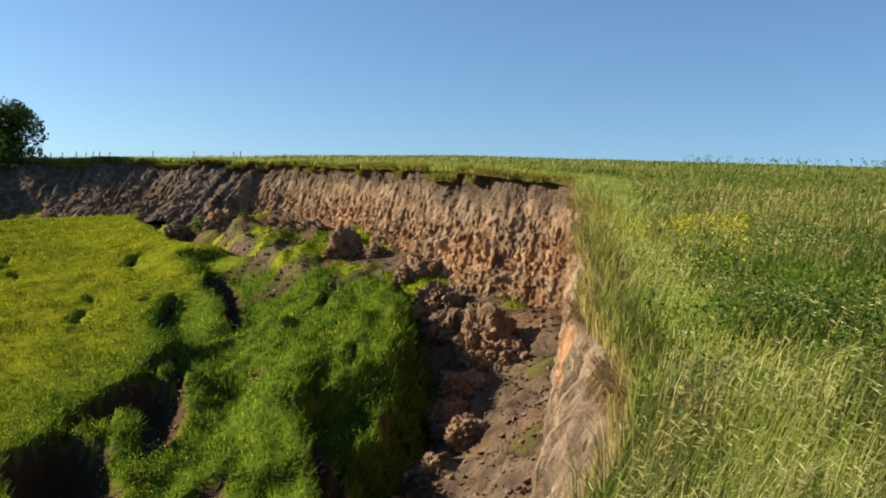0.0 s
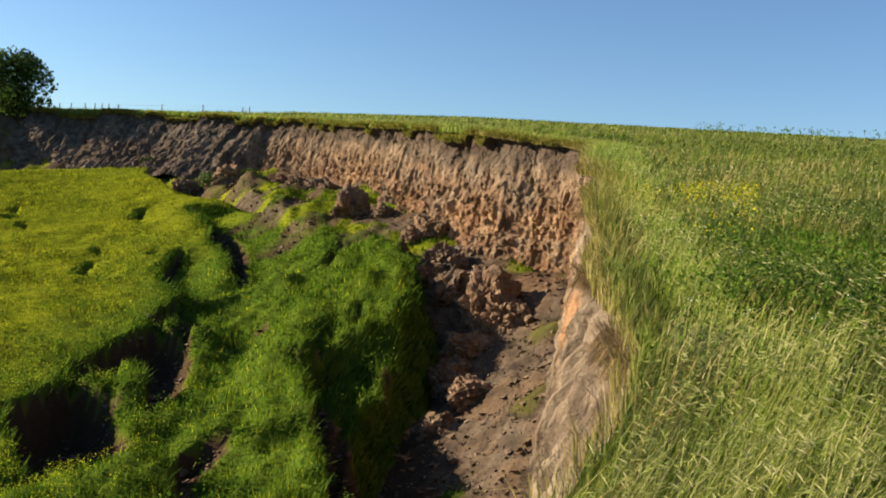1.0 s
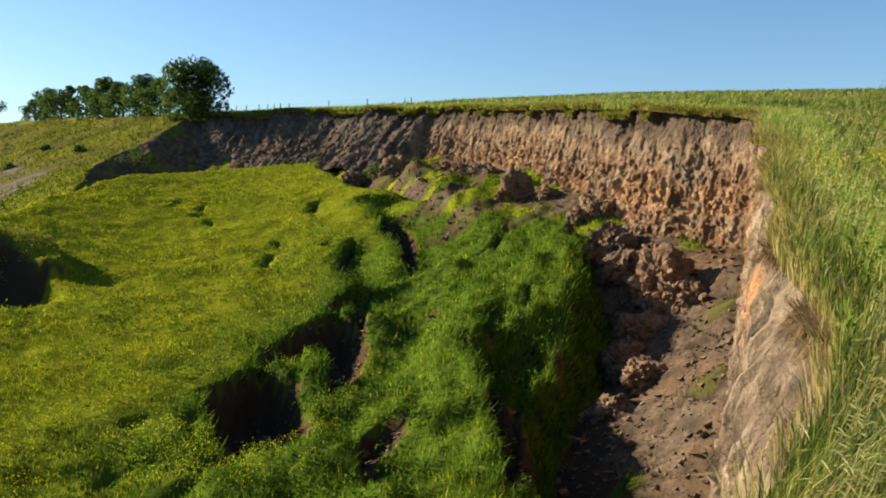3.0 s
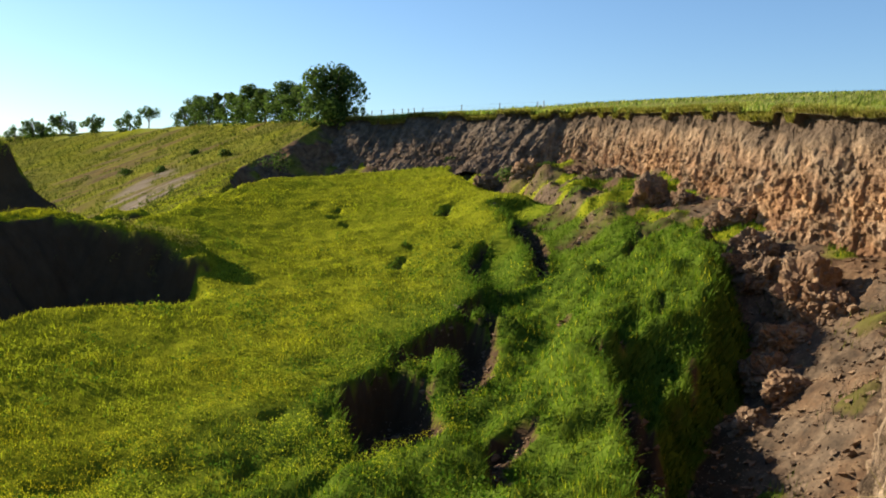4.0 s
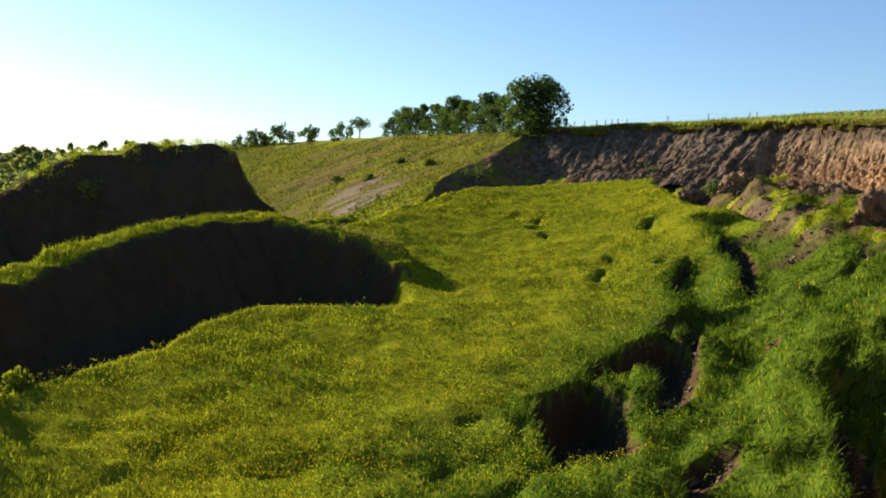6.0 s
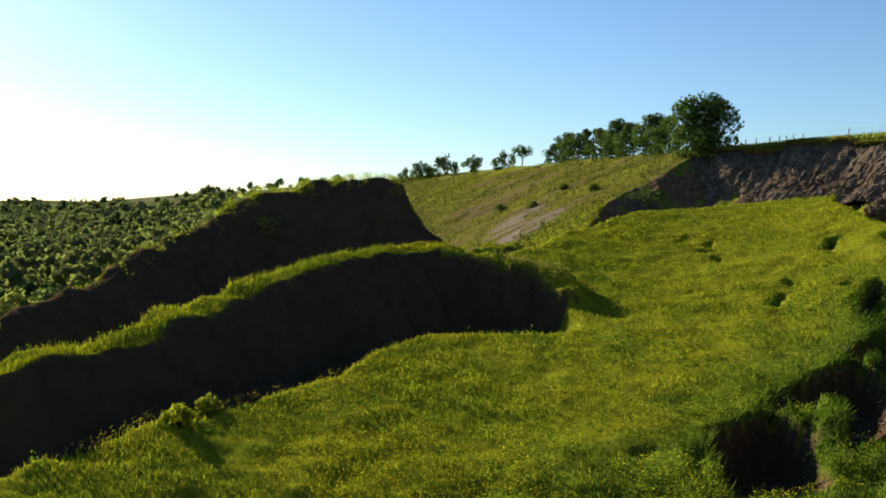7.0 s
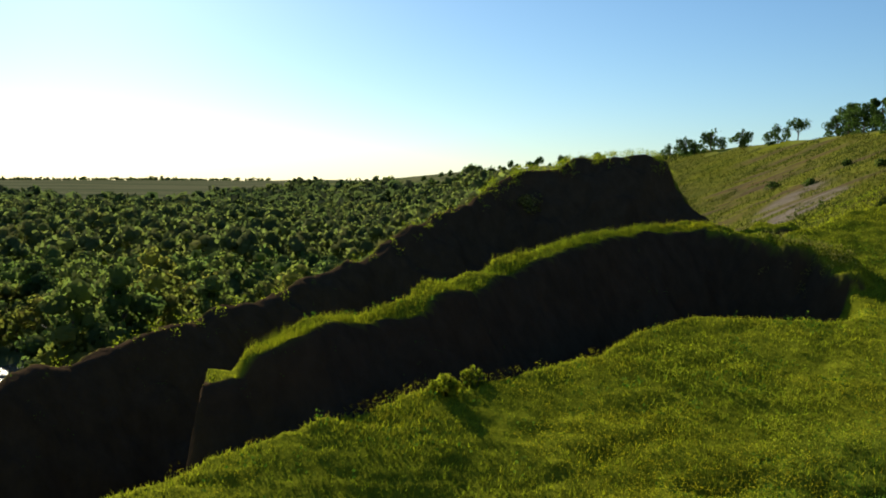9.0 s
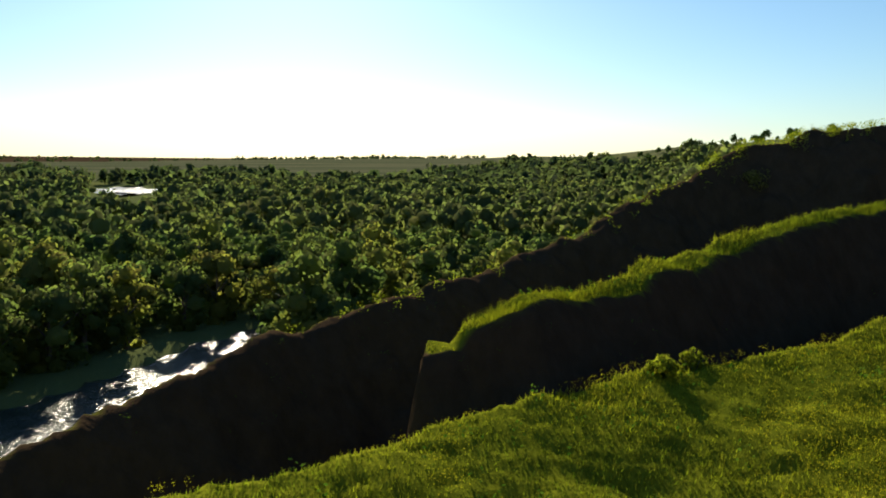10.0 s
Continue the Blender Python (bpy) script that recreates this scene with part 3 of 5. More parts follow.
def spread(a, b, step, low, high):
    """Grid lines: even from a to b, ever wider outside."""
    grow = lambda span: np.cumsum(step * 1.115 ** np.arange(1, 200))
    up = grow(high - b)
    dn = grow(a - low)
    up, dn = up[up < high - b], dn[dn < a - low]
    return np.concatenate([[low], a - dn[::-1], np.arange(a, b, step), b + up, [high]])


GX, GY = spread(-62, 9, FINE, -4200, 2500), spread(3, 104, FINE, -2500, 4200)
XX, YY = np.meshgrid(GX, GY)
dist, side, along_edge = near_line(XX, YY, EDGE)
JAG, _, _ = lip_line(0.6)
band = (dist < 5) & (XX > -50) & (YY > -12) & (YY < 101)
if band.any():
    d2, s2, _ = near_line(XX[band], YY[band], [tuple(p) for p in JAG])
    dist[band], side[band] = d2, s2
signed = dist * side
LOW, BARE = lower(XX, YY, np.maximum(signed, 0), along_edge)
HIGH = plateau(XX, YY)
HIGH = np.where((XX < 0) & (np.hypot(XX, YY) > 700) & (YY > -400), np.minimum(HIGH, skyline(XX, YY)), HIGH)
on_top = signed < -0.8
ZZ = np.where(on_top, HIGH, LOW)
BARE = np.where(on_top, 0, BARE)
slope = np.hypot(np.gradient(LOW, GY, axis=0), np.gradient(LOW, GX, axis=1))
SOIL = np.where(on_top, 0, np.clip(np.maximum(BARE * smooth((fbm(XX / 2.6, YY / 2.6, 4, 91) + np.interp(YY, [44, 56, 92], [0.8, 0.12, 0.25])) / 0.3) * (BARE <= 1) + (BARE > 1) * (BARE - 0.4), smooth((slope - 2.9) / 0.8)), 0, 1))
RR = np.hypot(XX, YY)
CUT = (XX < -45) & (XX > -75) & (YY > 76) & (YY < 110) & (0.6 * np.maximum(-(XX + 50) * 0.654 - (YY - 98.5) * 0.756, 0) + 1.6 * np.maximum(-(XX + 50) * 0.654 - (YY - 98.5) * 0.756 - 13, 0) - (XX + 50) * 0.756 + (YY - 98.5) * 0.654 < 0.3)
# ridge faces, pits and torn sides take the earth colour darkened for shade
DARK_SOIL_SHADE = np.where(on_top, 0.0, np.where(BARE > 0.5, np.maximum(smooth((BARE - 1.0) / 0.3), (XX < -24) & (YY < 62)), 1.0) * (YY < 76))
# gully floor painted dark up to the edge of its shade
DARK_SOIL_SHADE = np.where(~on_top & (XX > -8) & (YY < 46), np.maximum(DARK_SOIL_SHADE, smooth((np.interp(YY, [28, 36, 43], [1.2, 0.1, -1.6]) + 0.5 * fbm(XX / 1.5, YY / 1.5, 3, 86) - XX) / 0.8)), DARK_SOIL_SHADE)
FLANK = ~on_top & (XX > -9) & (XX < 3) & (YY < 50) & (BARE < 0.5) & (slope > 1.1)
HILLSIDE = (XX < -45) & (YY > 60) & (signed > 0)
scar_d, _, scar_t = near_line(XX, YY, [(-64, 82), (-70, 90), (-74, 101), (-78, 112)])
scar = HILLSIDE * (0.8 - 0.15 * scar_t) * smooth((6.0 - 2.4 * scar_t + 4.5 * fbm(XX / 4, YY / 7, 4, 95) - scar_d) / 2.5)
scar = scar * smooth((fbm(XX / 2.2, YY / 2.2, 4, 88) + 0.42) / 0.35) * (0.1 + 0.9 * smooth((fbm(((XX + 50) * -0.756 + (YY - 98.5) * 0.654) / 1.5, (-(XX + 50) * 0.654 - (YY - 98.5) * 0.756) / 6, 4, 90) + 0.25) / 0.4))
SOIL = np.where(HILLSIDE & (RR < 400), np.maximum(SOIL, scar), SOIL)
down_u, down_v = (XX + 50) * -0.756 + (YY - 98.5) * 0.654, -(XX + 50) * 0.654 - (YY - 98.5) * 0.756
streaks = smooth((fbm(down_u / 2.2, down_v / 11, 4, 96) - 0.05) / 0.22) * smooth((fbm(XX / 14, YY / 14, 2, 98) + 0.15) / 0.3)
SOIL = np.where(HILLSIDE & (RR < 300), np.maximum(SOIL, 0.85 * streaks), SOIL)
SOIL = np.where(CUT, smooth((fbm(XX / 2.5, YY / 2.5, 4, 94) + 0.35) / 0.3), SOIL)
DARK_SOIL_SHADE = np.where(CUT, 0.0, np.where(HILLSIDE, 0.35, DARK_SOIL_SHADE))
CLAY = np.where(RR < 400, np.clip(1.3 * scar, 0, 1), 0)
DRYNESS = np.where(HILLSIDE & (RR < 420), np.clip(0.6 + 0.5 * fbm(XX / 6, YY / 6, 4, 92), 0, 1), 0.0)
BELT = np.interp(np.degrees(np.arctan2(-XX, YY)), [50, 56, 68, 76], [0, 1, 1, 0])
WOODS = np.where((signed > 0) & ((ZZ < -12) | ((RR > 270) & (signed > 28))) & (RR < 1700), 1.0, 0.0) * np.maximum(smooth((850 + 650 * BELT + 480 * fbm(XX / 220, YY / 220, 3, 97) - RR) / 80), RR < 560)
FAR = smooth((RR - 330) / 200) * (1 - WOODS)
CLUMPS = np.zeros_like(XX)
for hx, hy, wide, _ in HUMMOCKS:
    CLUMPS = np.maximum(CLUMPS, smooth((wide + 0.9 - np.hypot(XX - hx, YY - hy)) / 0.5))
DRYNESS = np.maximum(DRYNESS, 0.8 * CLUMPS)
SOIL = np.where(CLUMPS > 0.05, np.maximum(SOIL, np.clip(0.55 + 0.9 * fbm(XX / 0.8, YY / 0.8, 3, 93), 0, 1)), SOIL)
RANK = np.where(on_top, 0.0, 0.9 * smooth((XX + 21 - 7 * smooth((22 - YY) / 8) + 3.0 * fbm(XX / 3, YY / 3, 3, 123)) / 9) * (YY < 70) * (XX < 1) * (BARE < 0.5))
ground_me = mesh_of("ground", np.stack([XX, YY, ZZ], -1).reshape(-1, 3), grid_faces(len(GY), len(GX)), GROUND, True)
for name, values in (("soil", SOIL), ("dry", DRYNESS), ("woods", WOODS), ("far", FAR), ("dark_soil_shade", DARK_SOIL_SHADE), ("clay", CLAY), ("rank", RANK), ("high", np.where(on_top & (RR < 400), 0.85, 0.0))):
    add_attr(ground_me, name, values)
ground = tagged(new("ground", ground_me), "grassy ground slipped and cracked below a high meadow", "ground", kind="structure")


def sample(table, x, y):
    """A value of a ground table at places."""
    i = np.clip(np.searchsorted(GX, x) - 1, 0, len(GX) - 2)
    j = np.clip(np.searchsorted(GY, y) - 1, 0, len(GY) - 2)
    fx, fy = (x - GX[i]) / (GX[i + 1] - GX[i]), (y - GY[j]) / (GY[j + 1] - GY[j])
    return (table[j, i] * (1 - fx) + table[j, i + 1] * fx) * (1 - fy) + (table[j + 1, i] * (1 - fx) + table[j + 1, i + 1] * fx) * fy


# ---------------------------------------------------------------- scarp face
def scarp():
    p, out, s = lip_line(0.05)
    away = np.hypot(p[:, 0], p[:, 1])
    k = np.arange(len(p))
    pick = np.where(away < 20, k % 1 == 0, k % 2 == 0) & (p[:, 1] > -6)
    p, out, s, away = p[pick], out[pick], s[pick], away[pick]
    n = len(p)
    zl = plateau(p[:, 0], p[:, 1])
    rows_down = np.concatenate([np.linspace(0.06, 1.2, 14), np.linspace(1.3, 7.5, 56), np.linspace(7.7, 16, 22)])
    foot = sample(LOW, p[:, 0] + out[:, 0] * 2.2, p[:, 1] + out[:, 1] * 2.2)
    deep = np.maximum(zl - foot + 1.5, 1.0)
    shale = smooth((-15 - p[:, 0]) / 8)
    batter = 0.06 - 0.04 * smooth((24 - p[:, 1]) / 10) + 0.10 * smooth((p[:, 1] - 46) / 10) + 0.75 * shale
    verts, down, turf = [], [], []
    S_CRACK = s[np.argmin(np.hypot(p[:, 0] - 1.4, p[:, 1] - 6.4))]
    S_OCHRE = s[np.argmin(np.hypot(p[:, 0] - 2.1, p[:, 1] - 14.2))]
    ochre = []
    sunk = sag(s) * smooth((away - 22) / 15)
    zl = zl - sunk
    for back, rise, t in ((1.3, -0.10, 1.0), (0.7, 0.03, 1.0), (0.25, 0.07, 1.0), (0.0, 0.02, 0.7), (-0.04, -0.06, 0.1)):
        verts.append(np.stack([p[:, 0] - out[:, 0] * back, p[:, 1] - out[:, 1] * back, plateau(p[:, 0] - out[:, 0] * back, p[:, 1] - out[:, 1] * back) + rise - sunk * np.interp(back, [0.2, 1.0], [1, 0])], 1))
        down.append(np.zeros(n))
        turf.append(np.full(n, t))
        ochre.append(np.zeros(n))
    for d in rows_down:
        dd = np.minimum(d, deep)
        column = (np.abs(fbm(s / 2.6, dd / 6.0, 3, 13)) * 0.20 + fbm(s / 0.55, dd / 0.7, 4, 15) * 0.15) * (1 - 0.7 * shale) + shale * (0.75 * fbm(s / 1.6 + dd / 2.5, dd / 1.5, 4, 45) + 0.4 * np.abs(fbm(s / 0.7, dd / 0.6, 3, 49)))
        cx, cy = s + 0.16 * fbm(s / 0.8, dd / 1.6, 2, 25), dd + 0.7 * fbm(s / 0.5, dd / 1.1, 2, 27)
        block = TABLE[np.floor(cx / 0.34).astype(int) & 255, np.floor(cy / np.where(away < 30, 1.6, 0.6)).astype(int) & 255] * 0.20
        nodular = 0.55 + 0.6 * smooth((dd - 1.2) / 2.5)
        block = block + TABLE[np.floor(cx / 0.17 + 40).astype(int) & 255, np.floor(cy / 0.25 + 90).astype(int) & 255] * 0.15
        lump = 0.12 * fbm(s / 0.25, dd / 0.35, 3, 23) - 0.10 * smooth((24 - away) / 8) * smooth((0.07 - np.abs(fbm(s / 0.55, dd / 3.5, 3, 39))) / 0.05) + 0.14 * fbm(s / 0.9, dd / 0.7, 4, 31) - 0.16 * smooth((fbm(s / 1.1, dd / 1.8, 3, 29) - 0.42) / 0.1) * smooth((dd - 0.8) / 0.8)
        slot = 0
        for shift, broad, deep_, first, last in ((0.0, 0.09, 0.8, 0.5, 4.0), (-1.3, 0.05, 0.3, 0.9, 3.0), (0.8, 0.05, 0.35, 1.4, 5.0), (2.1, 0.06, 0.4, 0.8, 3.4), (3.3, 0.06, 0.35, 2.0, 6.0), (5.2, 0.08, 0.4, 1.0, 5.0), (7.0, 0.08, 0.4, 1.6, 6.5)):
            slot = slot + deep_ * np.exp(-(((s - S_CRACK - shift + 0.10 * np.sin(dd * 2.3 + shift) + 0.06 * np.sin(dd * 5.1)) / broad) ** 2)) * smooth((dd - first) / 0.3) * smooth((last - dd) / 0.8)
        size = 0.95 + 0.05 * smooth((away - 4) / 20)
        e = (batter * dd + (column - 0.35 + (block + lump) * nodular) * size * (1 - 0.15 * shale) - slot * smooth(dd / 0.8) - 0.34 * smooth(dd / 0.35) * smooth((1.6 - dd) / 1.0) * smooth((fbm(s / 1.7, s * 0 + 5, 3, 47) + 0.2) / 0.5)
             + 0.45 * np.maximum(dd - deep + 2.2, 0) - 0.18 + (0.2 * smooth(dd / 0.4) + 0.42 * smooth(dd / 2.0) * smooth((away - 5) / 3)) * smooth((24 - away) / 10))
        verts.append(np.stack([p[:, 0] + out[:, 0] * e, p[:, 1] + out[:, 1] * e, zl - dd], 1))
        down.append(np.full(n, d))
        turf.append(np.zeros(n))
        ochre.append(0.85 * smooth(1.2 - np.hypot((s - S_OCHRE) / 1.25, (d - 1.5) / 0.7) + 0.5 * fbm(s / 0.4, s * 0 + d / 0.6, 3, 35)))
    rows = len(verts)
    me = mesh_of("scarp_wall", np.concatenate(verts), grid_faces(rows, n)[:, ::-1], WALL, False)
    add_attr(me, "down", np.concatenate(down))
    add_attr(me, "shale", np.tile(0.78 * shale, rows))
    add_attr(me, "turf", np.concatenate(turf))
    add_attr(me, "slab", np.tile(0.85 * smooth((38 - p[:, 1]) / 10), rows))
    add_attr(me, "ochre", np.concatenate(ochre))
    return tagged(new("scarp_wall", me), "steep bare clay scarp, grey and orange, with ribs", "cliff", kind="structure")


scarp()

# ---------------------------------------------------------------- water
def water(name, pts, z, label):
    """A level sheet of water, a fan of rows across its length."""
    pts = np.array(pts, float)
    n = len(pts) // 2
    v = np.column_stack([pts, np.full(len(pts), z)])
    f = [(i, i + 1, 2 * n - 2 - i, 2 * n - 1 - i) for i in range(n - 1)]
    tagged(new(name, mesh_of(name, v, f, WATER)), label, "water", kind="structure")


rv = rounded(RIVER, 8.0)
rt = np.gradient(rv, axis=0)
rt /= np.hypot(rt[:, 0], rt[:, 1])[:, None]
rn = np.stack([-rt[:, 1], rt[:, 0]], 1) * 9.5
water("river", np.vstack([rv + rn, (rv - rn)[::-1]]), -24.7, "shining river among trees on the valley floor")
ang = np.linspace(0, math.pi, 24)
arc = np.stack([np.cos(ang), np.sin(ang)], 1)
shore = 1 - 0.55 * np.random.RandomState(6).rand(2, 24, 1) * np.abs(np.sin(ang * 3.5))[None, :, None]
water("pond", np.vstack([arc * (66, 24) * shore[0] + (-626, -24), (arc * (66, -24) * shore[1] + (-626, -24))[::-1]]), -24.7, "bright pond far out in the valley")

# ---------------------------------------------------------------- grass
RNG = np.random.RandomState(4)


def blades(x, y, z, h, w, lean_x, lean_y, bent=False):
    """Blades of grass standing at places: arrays for mesh_of, three triangles each if bent, else one."""
    n = len(x)
    a = RNG.rand(n) * 2 * math.pi
    sx, sy = np.cos(a) * w / 2, np.sin(a) * w / 2
    base = np.stack([x, y, z], 1)
    off = np.stack([sx, sy, np.zeros(n)], 1)
    tip = base + np.stack([lean_x * h, lean_y * h, h * np.sqrt(np.maximum(0.1, 1 - lean_x**2 - lean_y**2))], 1)
    if not bent:
        v = np.stack([base - off, base + off, tip], 1).reshape(-1, 3)
        return v, np.arange(3 * n).reshape(n, 3)
    mid = base + np.stack([lean_x * h * 0.25, lean_y * h * 0.25, h * 0.55], 1)
    v = np.stack([base - off, base + off, mid - off * 0.75, mid + off * 0.75, tip], 1).reshape(-1, 3)
    k = np.arange(n)[:, None] * 5
    return v, np.concatenate([k + [0, 1, 3], k + [0, 3, 2], k + [2, 3, 4]])


def tufts(x, y, z, size, per, leaf):
    """Small leaves or petals scattered round points: two triangles each."""
    n = len(x) * per
    c = np.repeat(np.stack([x, y, z], 1), per, 0) + (RNG.rand(n, 3) - 0.5) * np.repeat(size, per)[:, None]
    a, b = RNG.randn(n, 3), RNG.randn(n, 3)
    a /= np.linalg.norm(a, axis=1)[:, None]
    b = np.cross(a, b)
    b /= np.linalg.norm(b, axis=1)[:, None]
    l = leaf * (0.6 + 0.8 * RNG.rand(n))[:, None]
    v = np.stack([c - a * l, c + b * l * 0.6, c + a * l, c - b * l * 0.6], 1).reshape(-1, 3)
    return v, np.arange(4 * n).reshape(n, 4)


NORMAL_X, NORMAL_Y = -np.gradient(ZZ, GX, axis=1), -np.gradient(ZZ, GY, axis=0)


def turf_normals(v, per):
    """Shading of blades that grow out of the ground: the ground's own slope, shaken blade by blade."""
    q = v[::per]
    n = len(q)
    m = np.stack([np.clip(sample(NORMAL_X, q[:, 0], q[:, 1]), -1.6, 1.6), np.clip(sample(NORMAL_Y, q[:, 0], q[:, 1]), -1.6, 1.6), np.ones(n)], 1)
    m /= np.linalg.norm(m, axis=1)[:, None]
    m += 0.28 * RNG.randn(n, 3)
    m /= np.linalg.norm(m, axis=1)[:, None]
    return np.repeat(m, per, 0)


def stuff(name, arrays, mat, label, category, per=0):
    normals = turf_normals(arrays[0], per) if per else arrays[2] if len(arrays) > 2 else None
    return tagged(new(name, mesh_of(name, arrays[0], arrays[1], mat, False, normals)), label, category, kind="stuff")


def ring(n, az0, az1, r0, r1, log=False):
    """Random places in a sector round the viewpoint's hill, thinning outward."""
    az = np.radians(RNG.uniform(az0, az1, n))
    r = r0 * (r1 / r0) ** RNG.rand(n) if log else RNG.uniform(r0, r1, n)
    return -r * np.sin(az), r * np.cos(az), r


def az_of(x, y):
    return np.degrees(np.arctan2(-x, y))


def wind(x, y, n):
    gust = fbm(x / 2.5, y / 2.5, 3, 101)
    return 0.36 + 0.35 * gust + 0.30 * RNG.randn(n), 0.05 + 0.2 * gust + 0.30 * RNG.randn(n)


def edge_sign(x, y):
    """Signed distance to the lip, positive over the valley, for places near the landslip."""
    d, s, _ = near_line(x, y, [tuple(p) for p in JAG])
    return d * s


# the high meadow
x, y, r = ring(155000, -48, -4, 2.4, 85, True)
keep = edge_sign(x, y) < -0.02
x, y, r = x[keep], y[keep], r[keep]
n = len(x)
thick = 0.75 + 0.45 * fbm(x / 1.7, y / 1.7, 3, 103)
lx, ly = wind(x, y, n)
near = r < 22
h = (0.20 + 0.30 * RNG.rand(n)) * thick
w = 0.0032 + 0.0010 * r
arr = blades(x[near], y[near], plateau(x[near], y[near]) - 0.02, h[near], w[near], lx[near], ly[near], True)
stuff("meadow_grass", arr, MEADOW, "tall green meadow grass bent by the wind", "grass", 5)
arr = blades(x[~near], y[~near], plateau(x[~near], y[~near]) - 0.02, h[~near], w[~near], lx[~near], ly[~near])
stuff("meadow_grass", arr, MEADOW, "green meadow grass running up to the skyline", "grass", 3)
# ripe stalks and broad-leaved plants among it
x, y, r = ring(9000, -48, -7, 2.6, 40, True)
keep = (edge_sign(x, y) < -0.1) & (fbm(x / 1.6, y / 1.6, 3, 107) > 0.02)
x, y, r = x[keep], y[keep], r[keep]
lx, ly = wind(x, y, len(x))
arr = blades(x, y, plateau(x, y), 0.34 + 0.22 * RNG.rand(len(x)), 0.004 + 0.0011 * r, lx + 0.15, ly, True)
stuff("ripe_grass", arr, DRY, "pale ripe grass stalks in the meadow", "grass")
x, y, r = ring(1700, -48, -8, 5.5, 40, True)
keep = (edge_sign(x, y) < -0.3) & (fbm(x / 1.6, y / 1.6, 3, 109) > 0.05)
x, y = x[keep], y[keep]
stuff("meadow_herbs", tufts(x, y, plateau(x, y) + 0.24, np.full(len(x), 0.42), 16, 0.015 ), HERB, "dark green broad-leaved herbs in the meadow", "herbs")
x, y, r = ring(260, -18.5, -11, 10.5, 18)
keep = (fbm(x / 1.4, y / 1.4, 2, 113) > 0.1) & (edge_sign(x, y) < -0.3)
x, y = x[keep], y[keep]
stuff("yellow_flowers", tufts(x, y, plateau(x, y) + 0.5, np.full(len(x), 0.25), 7, 0.017), YELLOW, "yellow flower heads above the meadow grass", "flowers")
x, y, r = ring(900, -38, -13, 6, 14)
keep = np.abs(az_of(x, y) + 24) + 2.0 * np.abs(r - 8.5) < 5 + 22 * fbm(x / 1.2, y / 1.2, 3, 111)
x, y = x[keep], y[keep]
stuff("meadow_herbs", tufts(x, y, plateau(x, y) + 0.26, np.full(len(x), 0.36), 22, 0.022), HERB, "dark green leafy patch of herbs in the meadow", "herbs")
x, y, r = ring(2600, -34, -7, 2.7, 6.5)
keep = (edge_sign(x, y) < -0.15) & (fbm(x / 1.2, y / 1.2, 3, 119) > -0.05)
x, y, r = x[keep], y[keep], r[keep]
n = len(x)
arr = blades(x, y, plateau(x, y), 0.42 + 0.22 * RNG.rand(n), 0.0035 + 0.0006 * r, 0.55 + 0.2 * RNG.randn(n), 0.12 + 0.15 * RNG.randn(n), True)
stuff("ripe_grass", arr, SEED, "long pale grass blades blown over in the meadow", "grass", 5)
for px, py, broad, many in ((2.75, 7.4, 0.28, 90), (3.35, 7.0, 0.25, 90), (5.9, 14.2, 0.6, 120)):
    x, y = px + broad * RNG.randn(many), py + 1.4 * broad * RNG.randn(many)
    stuff("meadow_herbs", tufts(x, y, plateau(x, y) + 0.3, np.full(len(x), 0.42), 20, 0.018), OAK, "deep green leafy clump of herbs in the meadow", "herbs")
x, y, r = ring(60, -40, -10, 3.5, 20)
keep = edge_sign(x, y) < -0.3
x, y = x[keep], y[keep]
stuff("white_flowers", tufts(x, y, plateau(x, y) + 0.45, np.full(len(x), 0.05), 5, 0.007), WHITE, "small white flower heads in the meadow", "flowers")
# arching stems with pale seed heads
x, y, r = ring(13000, -48, -5, 2.6, 34, True)
keep = (edge_sign(x, y) < -0.12) & (fbm(x / 1.3, y / 1.3, 3, 115) > -0.12)
x, y, r = x[keep], y[keep], r[keep]
n = len(x)
gust = 0.35 + 0.3 * fbm(x / 2.5, y / 2.5, 3, 101)
reach, tall = gust * (0.5 + 0.4 * RNG.rand(n)), 0.36 + 0.22 * RNG.rand(n)
hx, hy, hz = x + reach * 0.55, y + 0.08 * RNG.randn(n), plateau(x, y) + tall
wide = 0.0016 + 0.00045 * r
turn = RNG.uniform(-1.3, 1.3, n)
run = 0.025 + 0.035 * RNG.rand(n) + 0.0015 * r
ax, ay, az_ = run * np.cos(turn), run * np.sin(turn), run * RNG.uniform(-0.7, 0.3, n)
v = np.stack([np.stack([hx, hy, hz], 1), np.stack([hx + ax * 0.5, hy + ay * 0.5 - wide, hz + az_ * 0.4 + wide], 1), np.stack([hx + ax, hy + ay, hz + az_], 1), np.stack([hx + ax * 0.5, hy + ay * 0.5 + wide, hz + az_ * 0.4 - wide], 1)], 1).reshape(-1, 4, 3)
stuff("seed_heads", (v.reshape(-1, 3), np.arange(4 * n).reshape(n, 4)), SEED, "pale nodding seed heads over the meadow grass", "grass")
arr = blades(x, y, plateau(x, y), tall * 1.05, 0.0022 + 0.0005 * r, reach * 1.1, 0.1 * RNG.randn(n), True)
stuff("seed_stems", arr, MEADOW, "arching grass stems that carry the seed heads", "grass", 5)
